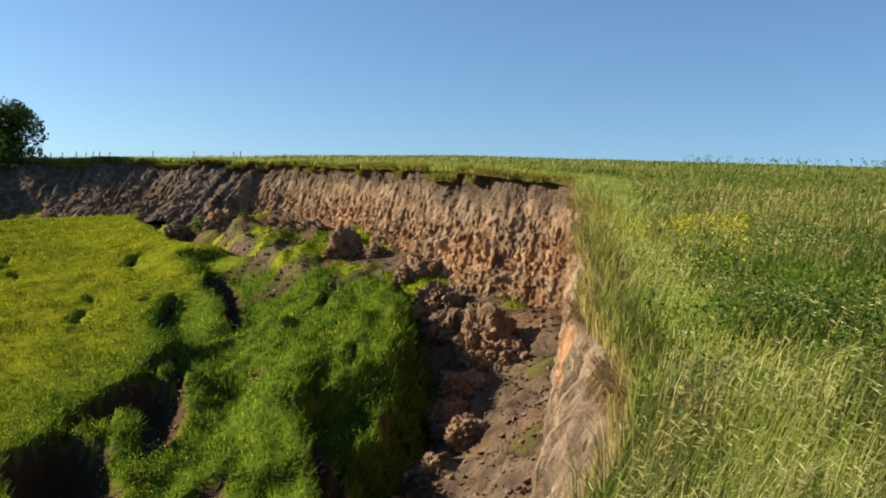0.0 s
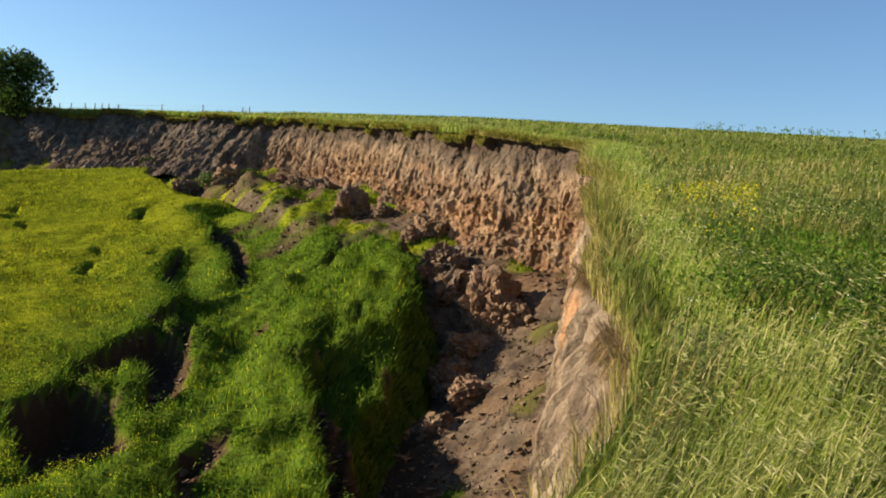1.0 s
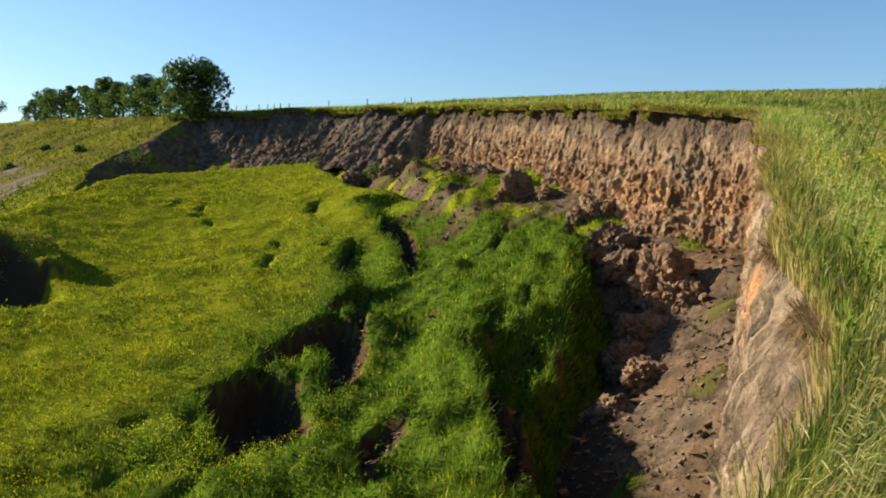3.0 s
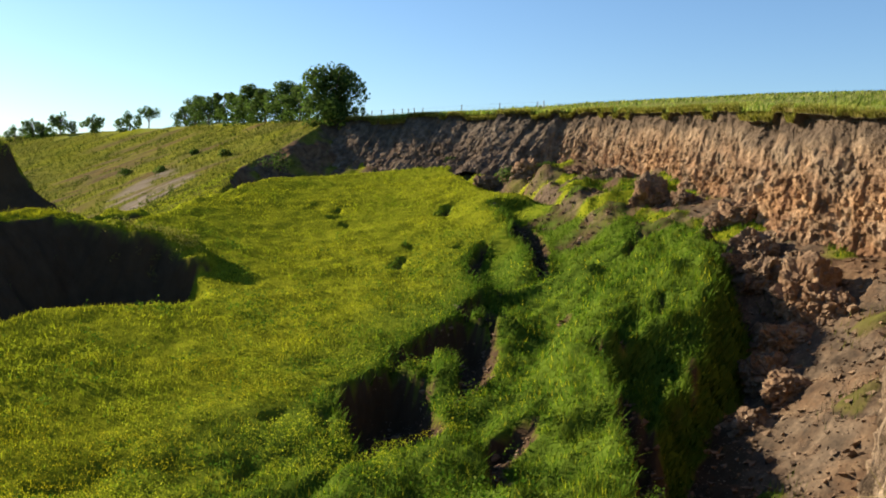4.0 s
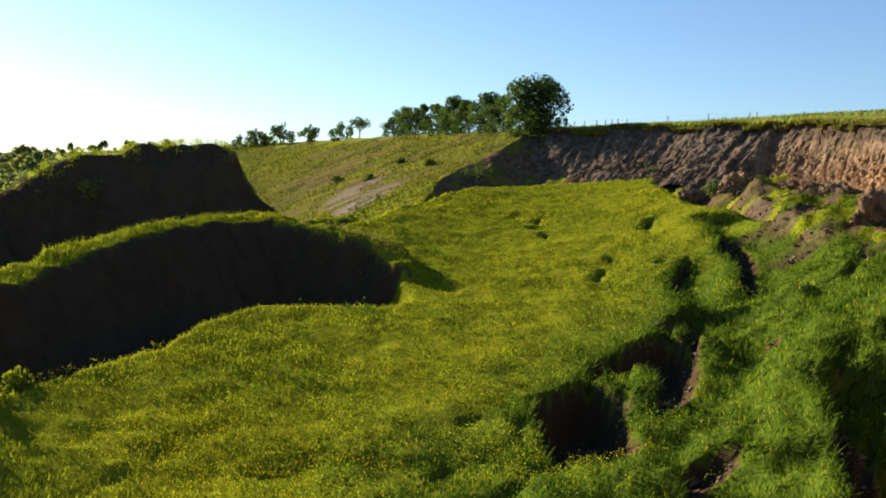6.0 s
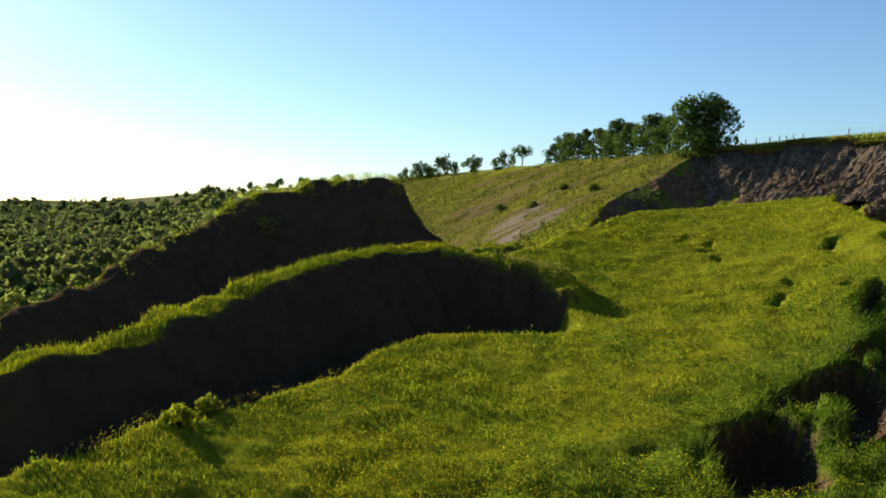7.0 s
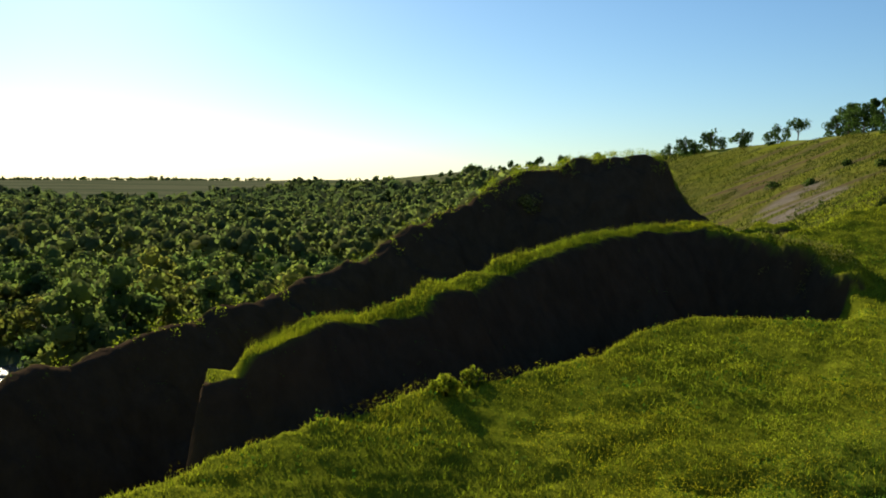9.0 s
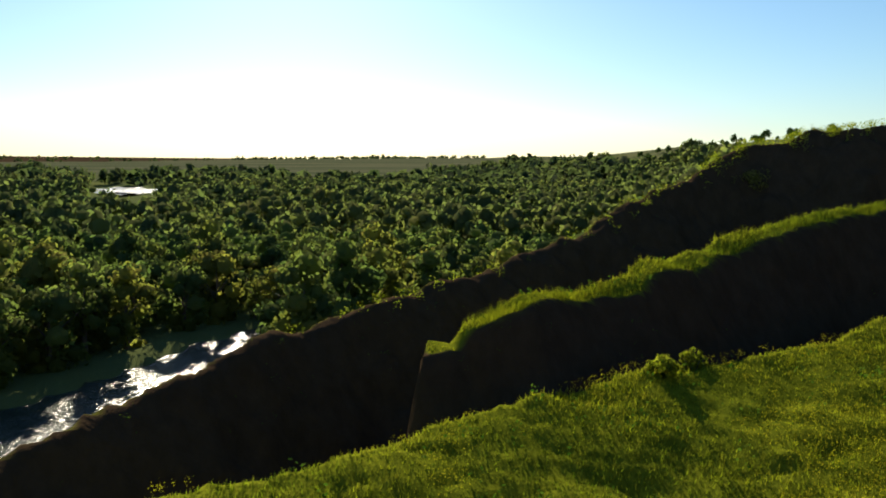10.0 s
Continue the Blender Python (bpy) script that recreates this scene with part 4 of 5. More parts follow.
# the same meadow round and behind the viewer
x, y, r = ring(36000, -180, 180, 0.35, 40, True)
az = np.degrees(np.arctan2(-x, y))
keep = (edge_sign(x, y) < -0.06) & ~((az > -48) & (az < -4) & (r > 2.4)) & ((r < 13) | (az < -48)) & (RNG.rand(len(x)) < np.clip(r / 2.2, 0.35, 1))
x, y, r = x[keep], y[keep], r[keep]
lx, ly = wind(x, y, len(x))
arr = blades(x, y, sample(ZZ, x, y) - 0.02, 0.22 + 0.25 * RNG.rand(len(x)), 0.006 + 0.002 * r, lx, ly)
stuff("meadow_grass", arr, MEADOW, "green meadow grass round the viewpoint", "grass", 3)
# skyline of the meadow
x, y, r = ring(26000, -48, 40, 60, 290, True)
keep = sample(np.where(on_top, 1.0, 0.0), x, y) > 0.99
x, y, r = x[keep], y[keep], r[keep]
lx, ly = wind(x, y, len(x))
arr = blades(x, y, sample(ZZ, x, y), 0.3 + 0.3 * RNG.rand(len(x)), 0.0012 * r, lx, ly)
stuff("far_meadow_grass", arr, MEADOW, "meadow grass far up the slope", "grass", 3)
x, y, r = ring(1100, -27.5, -13.5, 80, 130)
keep = (vnoise(x / 4, y / 4, 5) > 0.72) & (RNG.rand(len(x)) < 0.6)
x, y = x[keep], y[keep]
stuff("skyline_weeds", tufts(x, y, plateau(x, y) + 0.7 + 0.5 * RNG.rand(len(x)), np.full(len(x), 0.8), 9, 0.10), HERB, "tall dark weeds standing on the meadow's skyline", "herbs")
# turf hanging over the lip
p, out, s = lip_line(0.02)
i = RNG.randint(0, len(p), 34000)
back = RNG.rand(len(i)) ** 1.5 * 0.9 - 0.08
x, y = p[i, 0] - out[i, 0] * back, p[i, 1] - out[i, 1] * back
far = np.hypot(x, y)
keep = (far < 115) & (RNG.rand(len(i)) < 0.4 + 0.6 * (far > 30)) & ((far > 14) | ((back < 0.4) & (RNG.rand(len(i)) < 0.6)))
x, y, back, far, o = x[keep], y[keep], back[keep], far[keep], out[i][keep]
hang = smooth((0.35 - back) / 0.35) * (0.1 + 0.9 * smooth((far - 8) / 12))
lx = o[:, 0] * hang * 0.75 + 0.2 * RNG.randn(len(x)) + 0.12 * (1 - hang)
ly = o[:, 1] * hang * 0.75 + 0.2 * RNG.randn(len(x))
arr = blades(x, y, plateau(x, y) - 0.02 - sag(s[i][keep]) * smooth((far - 22) / 15) * smooth((0.9 - back) / 0.7), (0.2 + 0.25 * RNG.rand(len(x))) * (0.42 + 0.58 * smooth(far / 20) + 0.35 * smooth((far - 35) / 20)), 0.004 + 0.0012 * far, lx, ly, True)
stuff("lip_grass", (arr[0], arr[1]), LIPGRASS, "half-dry grass hanging over the broken lip", "grass")
i = RNG.randint(0, len(p), 26000)
back = 0.75 * RNG.rand(len(i)) ** 1.3 - 0.10
dx, dy = p[i, 0] - out[i, 0] * back, p[i, 1] - out[i, 1] * back
fr = np.hypot(dx, dy)
keep = (fr > 3) & (fr < 62) & (dx > 0.3) & (fbm(dx / 1.2, dy / 1.2, 3, 117) + 0.25 - 0.5 * back > 0)
dx, dy, fr, od = dx[keep], dy[keep], fr[keep], out[i][keep]
n = len(dx)
arr = blades(dx, dy, plateau(dx, dy) - 0.02, 0.14 + 0.24 * RNG.rand(n), 0.003 + 0.001 * fr, od[:, 0] * 0.35 + 0.3 * RNG.randn(n), od[:, 1] * 0.35 + 0.3 * RNG.randn(n), True)
stuff("lip_straw", arr, DRY, "dry straw-coloured fringe along the broken lip", "dry grass")
keep = RNG.rand(len(x)) < np.where(far < 25, 0.3, 0.8)
j = np.where(keep)[0]
dx = 1.5 * RNG.rand(len(j))
xx, yy = x[j] - o[j, 0] * dx, y[j] - o[j, 1] * dx
arr = blades(xx, yy, plateau(xx, yy) - 0.02, 0.3 + 0.25 * RNG.rand(len(j)), 0.004 + 0.0012 * far[j], 0.1 + 0.2 * RNG.randn(len(j)), 0.2 * RNG.randn(len(j)))
stuff("lip_grass", arr, MEADOW, "green grass along the broken lip", "grass")

# the slipped block and the turf-topped ridges
x, y, r = ring(440000, -6, 100, 17, 96)
soil = sample(SOIL, x, y)
keep = (sample(CLUMPS, x, y) < RNG.rand(len(x))) & ((soil < 0.35 + 0.2 * RNG.rand(len(x))) | ((sample(np.where(FLANK, 1.0, 0.0), x, y) > 0.5) & (RNG.rand(len(x)) < 0.7))) & (sample(np.where(on_top, 1.0, 0.0), x, y) < 0.01) & (sample(ZZ, x, y) > -11) & (near_line(x, y, [q[:2] for q in BACK_RIDGE])[0] > 2.2)
x, y, r = x[keep], y[keep], r[keep]
n = len(x)
thick = 0.8 + 0.55 * fbm(x / 2.3, y / 2.3, 3, 121) + 0.3 * smooth((x + 16) / 4)
lx, ly = 0.15 + 0.34 * RNG.randn(n), 0.34 * RNG.randn(n)
tall = (0.13 + 0.17 * RNG.rand(n) + 0.08 * smooth((x + 16) / 4)) * thick
rank = smooth((x + 22 - 7 * smooth((22 - y) / 8) + 3.0 * fbm(x / 3, y / 3, 3, 123)) / 10) * (y < 70) * 0.88 + ((y > 54) & (x > -17)) > RNG.rand(n)
# half the blades on the steep side get darker leaves, as painted shade
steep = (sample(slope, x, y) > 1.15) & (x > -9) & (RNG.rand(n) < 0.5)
for pick, mat, label in ((steep, HERB, "grass on the steep torn side of the slip, coloured darker for its shade"), (~rank & ~steep, SLUMP, "bright yellow-green grass on the slipped ground"), (rank & ~steep, LUSH, "deeper green grass on the broken side of the slip")):
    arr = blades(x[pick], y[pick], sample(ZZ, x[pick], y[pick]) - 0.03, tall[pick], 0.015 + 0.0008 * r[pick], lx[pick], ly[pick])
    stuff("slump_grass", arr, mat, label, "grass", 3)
# grass over the steep faces, shade put into its dark leaf colour
x, y = RNG.uniform(-26, 2, 150000), RNG.uniform(16, 70, 150000)
keep = ((sample(np.where(FLANK, 1.0, 0.0), x, y) > 0.4) | ((sample(slope, x, y) > 1.25) & (x < -4))) & (sample(np.where(BARE < 0.3, 1.0, 0.0), x, y) > 0.9) & (sample(np.where(on_top, 1.0, 0.0), x, y) < 0.01)
x, y = x[keep], y[keep]
n = len(x)
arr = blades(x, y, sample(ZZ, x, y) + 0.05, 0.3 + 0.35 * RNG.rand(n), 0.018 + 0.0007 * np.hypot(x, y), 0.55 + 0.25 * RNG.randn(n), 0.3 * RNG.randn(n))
stuff("hanging_grass", arr, HERB, "grass hanging down the torn side of the slip, coloured darker for its shade", "grass", 3)
x, y, r = ring(26000, 18, 92, 17, 38)
keep = (sample(slope, x, y) < 0.7) & (near_line(x, y, [q[:2] for q in FRONT_RIDGE])[0] > 3) & (fbm(x / 2.4, y / 2.4, 3, 125) + 0.7 * fbm(x / 9, y / 9, 2, 126) > np.where(az_of(x, y) > 42, 0.06, 0.2)) & (sample(SOIL, x, y) < 0.3) & ((x < -13) | ((x < -9) & (y < 31)))
x, y, r = x[keep], y[keep], r[keep]
stuff("slump_flowers", tufts(x, y, sample(ZZ, x, y) + 0.34, np.full(len(x), 0.3), 3, 0.022), YELLOW, "yellow flowers in drifts on the slipped ground", "flowers")
x, y, r = ring(12000, -3, 92, 18, 62)
keep = ((az_of(x, y) < 44) | (RNG.rand(len(x)) < 0.2)) & (sample(slope, x, y) < 0.9) & (fbm(x / 1.5, y / 1.5, 3, 129) > 0.15) & (sample(SOIL, x, y) < 0.4) & (sample(ZZ, x, y) > -11)
x, y = x[keep], y[keep]
stuff("slump_herbs", tufts(x, y, sample(ZZ, x, y) + 0.2, np.full(len(x), 0.5), 8, 0.06), HERB, "leafy herbs standing in the slipped grass", "herbs")
x, y, r = ring(10000, 8, 46, 19, 40)
keep = (fbm(x / 1.8, y / 1.8, 3, 135) > 0.02) & (sample(SOIL, x, y) < 0.3) & (sample(ZZ, x, y) > -11) & (sample(np.where(on_top, 1.0, 0.0), x, y) < 0.01) & (x < -10)
x, y = x[keep], y[keep]
stuff("slump_plants", tufts(x, y, sample(ZZ, x, y) + 0.26, np.full(len(x), 0.36), 6, 0.03), SHRUB, "yellow-green leafy plants standing in the near slipped grass", "herbs")
# the hillside
x, y, r = ring(42000, 26, 46, 85, 240)
keep = (sample(np.where(HILLSIDE, 1.0, 0.0), x, y) > 0.9) & (sample(SOIL, x, y) < 0.3)
x, y, r = x[keep], y[keep], r[keep]
n = len(x)
arr = blades(x, y, sample(ZZ, x, y) - 0.05, 0.25 + 0.25 * RNG.rand(n), 0.0010 * r, 0.2 * RNG.randn(n), 0.2 * RNG.randn(n))
HILLGRASS = leaf_material("hillside_grass", (0.045, 0.056, 0.014), (0.075, 0.082, 0.02), (0.115, 0.106, 0.032), 0.5, 0.16, 0.5)
stuff("hillside_grass", arr, HILLGRASS, "yellowing grass on the hillside", "grass", 3)


x, y, r = ring(2600, 26, 46, 85, 240)
keep = (sample(np.where(HILLSIDE, 1.0, 0.0), x, y) > 0.9) & (sample(SOIL, x, y) < 0.4) & (fbm(x / 5, y / 5, 3, 127) > 0.08)
x, y = x[keep], y[keep]
stuff("hillside_scrub", tufts(x, y, sample(ZZ, x, y) + 0.15, np.full(len(x), 0.9), 9, 0.14), HILLGRASS, "low tufts of scrub on the hillside", "scrub")


# ---------------------------------------------------------------- trees and bushes
def tube(points, radii, sides=7):
    """A tapered tube through points."""
    v, f = [], []
    for k, (p, rad) in enumerate(zip(points, radii)):
        for j in range(sides):
            a = 2 * math.pi * j / sides
            v.append((p[0] + rad * math.cos(a), p[1] + rad * math.sin(a), p[2]))
        if k:
            o = (k - 1) * sides
            f += [(o + j, o + (j + 1) % sides, o + sides + (j + 1) % sides, o + sides + j) for j in range(sides)]
    return v, f


def trunk_mesh(rnd, height, rad, limbs, reach):
    """A tapered trunk, slightly crooked, with limbs that rise into the crown."""
    fork = height * rnd.uniform(0.28, 0.4)
    v, f = tube([(0, 0, -0.3), (0.03, 0, fork * 0.5), (0.06, 0.04, fork), (0.1, 0.0, height * 0.8)], [rad * 1.35, rad, rad * 0.85, rad * 0.2])
    for k in range(limbs):
        a = 2 * math.pi * k / limbs + rnd.uniform(-0.4, 0.4)
        lo = fork * rnd.uniform(0.8, 1.4)
        c, s_ = math.cos(a), math.sin(a)
        d = reach * rnd.uniform(0.55, 0.85)
        v2, f2 = tube([(0, 0, lo), (c * d * 0.4, s_ * d * 0.4, lo + d * 0.45), (c * d, s_ * d, lo + d * rnd.uniform(0.6, 0.95))], [rad * 0.5, rad * 0.35, rad * 0.1], 5)
        f += [tuple(i + len(v) for i in q) for q in f2]
        v += v2
    return mesh_of("trunk", v, f, BARK, True)


def ball(fine):
    bm = bmesh.new()
    bmesh.ops.create_icosphere(bm, subdivisions=fine, radius=1.0)
    bm.verts.index_update()
    got = np.array([v.co for v in bm.verts]), np.array([[v.index for v in q.verts] for q in bm.faces])
    bm.free()
    return got


def crown_arrays(seed, blobs, count, leaf, spread_z=0.8, shake=0.7, fill=0):
    """Leaf sprays over many small clumps: blobs are (x, y, z, radius)."""
    g = np.random.RandomState(seed)
    b = np.array(blobs)
    pick = g.choice(len(b), count, p=b[:, 3] ** 2 / (b[:, 3] ** 2).sum())
    d = g.randn(count, 3)
    d /= np.linalg.norm(d, axis=1)[:, None]
    rad = b[pick, 3] * (0.72 + 0.38 * g.rand(count) ** 0.7)
    c = b[pick, :3] + d * rad[:, None] * (1, 1, spread_z)
    nrm = d + shake * g.randn(count, 3)
    nrm /= np.linalg.norm(nrm, axis=1)[:, None]
    a = np.cross(nrm, g.randn(count, 3))
    a /= np.linalg.norm(a, axis=1)[:, None]
    t = np.cross(nrm, a)
    l = leaf * (0.5 + g.rand(count))[:, None]
    v = np.stack([c - a * l, c - t * l * 0.7 + nrm * l * 0.2, c + a * l, c + t * l * 0.7 + nrm * l * 0.2], 1).reshape(-1, 3)
    mid = b[:, :3].mean(0)
    out_ = c - mid
    out_ /= np.linalg.norm(out_, axis=1)[:, None]
    soft = 0.5 * d + 0.75 * out_ + (0, 0, 0.25) + 0.12 * g.randn(count, 3)
    soft /= np.linalg.norm(soft, axis=1)[:, None]
    f = np.arange(4 * count).reshape(count, 4)
    if not fill:
        return v, f, np.repeat(soft, 4, 0)
    # leafy mass inside each clump, so that no daylight shows through the crown
    ball_v, ball_f = ball(fill)
    m = len(ball_v)
    rad = b[:, 3][:, None, None] * (0.58 + 0.24 * g.rand(len(b), m, 1))
    bv = (b[:, None, :3] + ball_v[None] * rad * (1, 1, spread_z)).reshape(-1, 3)
    out_ = bv - mid
    out_ /= np.linalg.norm(out_, axis=1)[:, None]
    bn = 0.5 * np.tile(ball_v, (len(b), 1)) + 0.75 * out_ + (0, 0, 0.25) + 0.12 * g.randn(len(bv), 3)
    bn /= np.linalg.norm(bn, axis=1)[:, None]
    bf = (ball_f[None] + (np.arange(len(b)) * m)[:, None, None] + len(v)).reshape(-1, 3)
    f = np.concatenate([f[:, [0, 1, 2]], f[:, [0, 2, 3]], bf])
    return np.concatenate([v, bv]), f, np.concatenate([np.repeat(soft, 4, 0), bn])


def crown_blobs(rnd, height, wide, low, n):
    """Clumps of an uneven crown between low and height."""
    out_ = []
    for _ in range(n):
        q = rnd.random()
        z = low + (height - low) * (0.12 + 0.8 * q)
        room = wide * math.sqrt(max(0.08, 1 - ((q - 0.42) / 0.62) ** 2))
        a, d = rnd.uniform(0, 2 * math.pi), room * math.sqrt(rnd.random()) * 0.85
        out_.append((d * math.cos(a), d * math.sin(a), z, wide * (rnd.uniform(0.15, 0.32) if n > 18 else rnd.uniform(0.26, 0.46))))
    return out_


def tree_kind(seed, height, wide, low, clumps, leaves, leaf, mat, name="tree"):
    """One tree as a thing: an empty with trunk and crown; put far below until copied."""
    rnd = random.Random(seed)
    root = new(name)
    part("trunk", trunk_mesh(rnd, height, height * 0.03, 5, wide), root)
    v, f, m = crown_arrays(seed, crown_blobs(rnd, height, wide, low, clumps), leaves, leaf, 0.85, 0.6, 1 if mat is WILLOW else 0)
    part("crown", mesh_of("crown", v, f, mat, True, m), root)
    return root


def place(az, r, z=None, sink=0.1):
    a = radians(az)
    x, y = -r * math.sin(a), r * math.cos(a)
    if z is None:
        z = float(sample(ZZ, np.array([x]), np.array([y]))[0])
    return x, y, z - sink


def bush_thing(x, y, z, wide, high, seed, mat, label, leaves=420, leaf=0.09):
    rnd = random.Random(seed)
    root = tagged(new("bush"), label, "bush", "bushes")
    root.location = (x, y, z - 0.1)
    v, f = [], []
    for k in range(5):
        a = 2 * math.pi * k / 5
        v2, f2 = tube([(0, 0, -0.1), (math.cos(a) * wide * 0.3, math.sin(a) * wide * 0.3, high * 0.4), (math.cos(a) * wide * 0.6, math.sin(a) * wide * 0.6, high * 0.75)],
                      [0.04, 0.03, 0.01], 4)
        f += [tuple(i + len(v) for i in q) for q in f2]
        v += v2
    part("stems", mesh_of("stems", v, f, BARK, True), root)
    v, f, m = crown_arrays(seed, crown_blobs(rnd, high, wide, -0.2, 15), leaves, leaf, 0.9, 1.0)
    part("foliage", mesh_of("foliage", v, f, mat, True, m), root)
    return root


# the big oak on the brow
oak = tree_kind(3, 6.4, 5.1, -1.4, 80, 9000, 0.17, OAK, "oak_tree")
oak.location = place(26.6, 112)
tagged(oak, "broad dark green oak on the brow of the scarp", "tree", "trees on the brow")
# the row behind it
brow = [tree_kind(11, 6.2, 3.4, -1.2, 40, 3800, 0.16, OAK, "oak_tree"), tree_kind(12, 5.8, 3.6, -1.2, 40, 3800, 0.16, OAK, "oak_tree"), tree_kind(13, 6.6, 2.1, -0.6, 28, 2500, 0.15, OAK, "oak_tree")]
row = [(28.7, 123, 1, 0.85), (29.7, 130, 0, 0.92), (30.8, 137, 1, 0.88), (31.7, 143, 0, 0.95), (32.6, 150, 1, 0.82), (33.3, 155, 2, 1.0), (34.2, 164, 1, 0.88), (35.0, 173, 0, 0.92), (35.6, 178, 1, 0.7)]
used = set()
for az, r, k, size in row:
    m = Matrix.Translation(place(az, r)) @ Matrix.Rotation(az * 2.7, 4, "Z")
    t = brow[k] if k not in used else copy_thing(brow[k], m)
    if k not in used:
        used.add(k)
        t.matrix_basis = m
    t.scale = (size, size, size)
    tagged(t, "rounded oak in a row along the brow", "tree", "trees on the brow")
# lone small trees further along
flat = tree_kind(21, 4.2, 2.4, 2.6, 16, 900, 0.16, OAK, "hawthorn_tree")
flat.matrix_basis = Matrix.Translation(place(37.7, 189))
tagged(flat, "small flat-topped tree with a bare trunk on the hill", "tree", "lone trees")
low_tree = tree_kind(22, 3.9, 2.5, -1.1, 26, 1300, 0.17, OAK, "hawthorn_tree")
first = True
for az, r, size in ((38.8, 194, 1.1), (40.8, 206, 1.15), (42.6, 217, 1.4), (43.6, 223, 0.9), (44.1, 227, 1.2), (45.0, 236, 1.0)):
    m = Matrix.Translation(place(az, r)) @ Matrix.Rotation(az, 4, "Z")
    t = low_tree if first else copy_thing(low_tree, m)
    if first:
        low_tree.matrix_basis = m
    first = False
    t.scale = (size, size, size)
    tagged(t, "low dark tree on the skyline of the hill", "tree", "lone trees")
skyline = tree_kind(23, 7.5, 3.6, 1.6, 14, 500, 0.45, OAK, "field_tree")
first = True
for az, r, size in ((53.4, 460, 0.85), (56.3, 520, 1.0), (59.9, 640, 1.15), (51.5, 430, 0.55), (50.2, 410, 0.6), (54.9, 500, 0.45), (57.9, 590, 0.5), (61.3, 800, 0.8), (63.2, 950, 0.9), (65.0, 1100, 0.9)) + tuple((49 + 0.5 * k + 0.2 * math.sin(k * 5.1), 400 + 16 * k + 30 * math.sin(k * 2.3), 0.55 + 0.3 * math.sin(k * 1.7)) for k in range(34)):
    m = Matrix.Translation(place(az, r, None, 0.2)) @ Matrix.Rotation(az, 4, "Z")
    t = skyline if first else copy_thing(skyline, m)
    if first:
        skyline.matrix_basis = m
    first = False
    t.scale = (size, size, size)
    tagged(t, "small tree against the sky on the far valley edge", "tree", "skyline trees")

# woods on the valley floor
kinds = [tree_kind(31 + k, hgt, wd, -0.8, 17, 820, 0.21, WILLOW, "valley_tree") for k, (hgt, wd) in enumerate(((7.2, 3.0), (6.2, 3.3), (8.0, 2.8), (5.6, 3.2)))]


def wood_places(r0, r1, gap, az0=42, az1=128):
    """Tree places on a shaken grid over the wooded ground."""
    k = int(2 * r1 / gap)
    gx, gy = np.meshgrid(np.arange(-k, k) * gap, np.arange(-k, k) * gap)
    gx = gx.ravel() + RNG.uniform(-0.45, 0.45, gx.size) * gap
    gy = gy.ravel() + RNG.uniform(-0.45, 0.45, gy.size) * gap
    r = np.hypot(gx, gy)
    az = np.degrees(np.arctan2(-gx, gy))
    ok = (r > r0) & (r < r1) & (az > az0) & (az < az1)
    gx, gy, r = gx[ok], gy[ok], r[ok]
    ok = (sample(WOODS, gx, gy) > 0.6) & (fbm(gx / 45, gy / 45, 2, 131) > -0.5) & (near_line(gx, gy, RIVER)[0] > 8.5 + 3 * (gy < 12)) & ~((r > 330) & (r < 715) & (gx < 0) & (gy < 0.004 * -gx) & (gy > 0.078 * gx))
    ok &= ~((r < 95) & (gy < 0.03 * -gx)) & ((sample(ZZ, gx, gy) < -15.5) | (r > 200))
    bank, hand, _ = near_line(gx, gy, RIVER)
    ok &= ~((bank < 10.5) & (hand > 0) & (gy < 6))
    return gx[ok], gy[ok], r[ok]


x, y, r = wood_places(94, 215, 5.6)
order = np.argsort(r)[:300]
used = set()
for i in order:
    k = int(RNG.randint(4))
    size = RNG.uniform(0.8, 1.7)
    m = Matrix.Translation((x[i], y[i], float(sample(ZZ, x[i:i + 1], y[i:i + 1])[0]) - 0.2)) @ Matrix.Rotation(RNG.uniform(0, 6.28), 4, "Z")
    t = kinds[k] if k not in used else copy_thing(kinds[k], m)
    if k not in used:
        used.add(k)
        t.matrix_basis = m
    t.scale = (size, size, size * RNG.uniform(0.9, 1.15))
    tagged(t, "leafy green tree in the riverside wood", "tree", "riverside wood")


def far_woods(x, y, clumps, leaves, leaf, size0, seed, fill=0):
    """Many crowns in one mesh, low to the ground."""
    vs, fs, ns, n0 = [], [], [], 0
    rnd = random.Random(seed)
    forms = [crown_arrays(seed + k, crown_blobs(rnd, 6.6, 4.2, -0.8, clumps), leaves, leaf, 0.85, 0.5, fill) for k in range(6)]
    z = sample(ZZ, x, y)
    for i in range(len(x)):
        v, f, m = forms[RNG.randint(6)]
        a = RNG.uniform(0, 6.28)
        c, s_ = math.cos(a), math.sin(a)
        k = size0 * RNG.uniform(0.7, 1.4)
        vs.append(np.stack([x[i] + k * (v[:, 0] * c - v[:, 1] * s_), y[i] + k * (v[:, 0] * s_ + v[:, 1] * c), z[i] + k * v[:, 2]], 1))
        ns.append(np.stack([m[:, 0] * c - m[:, 1] * s_, m[:, 0] * s_ + m[:, 1] * c, m[:, 2]], 1))
        fs.append(f + n0)
        n0 += len(v)
    return np.concatenate(vs), np.concatenate(fs), np.concatenate(ns)


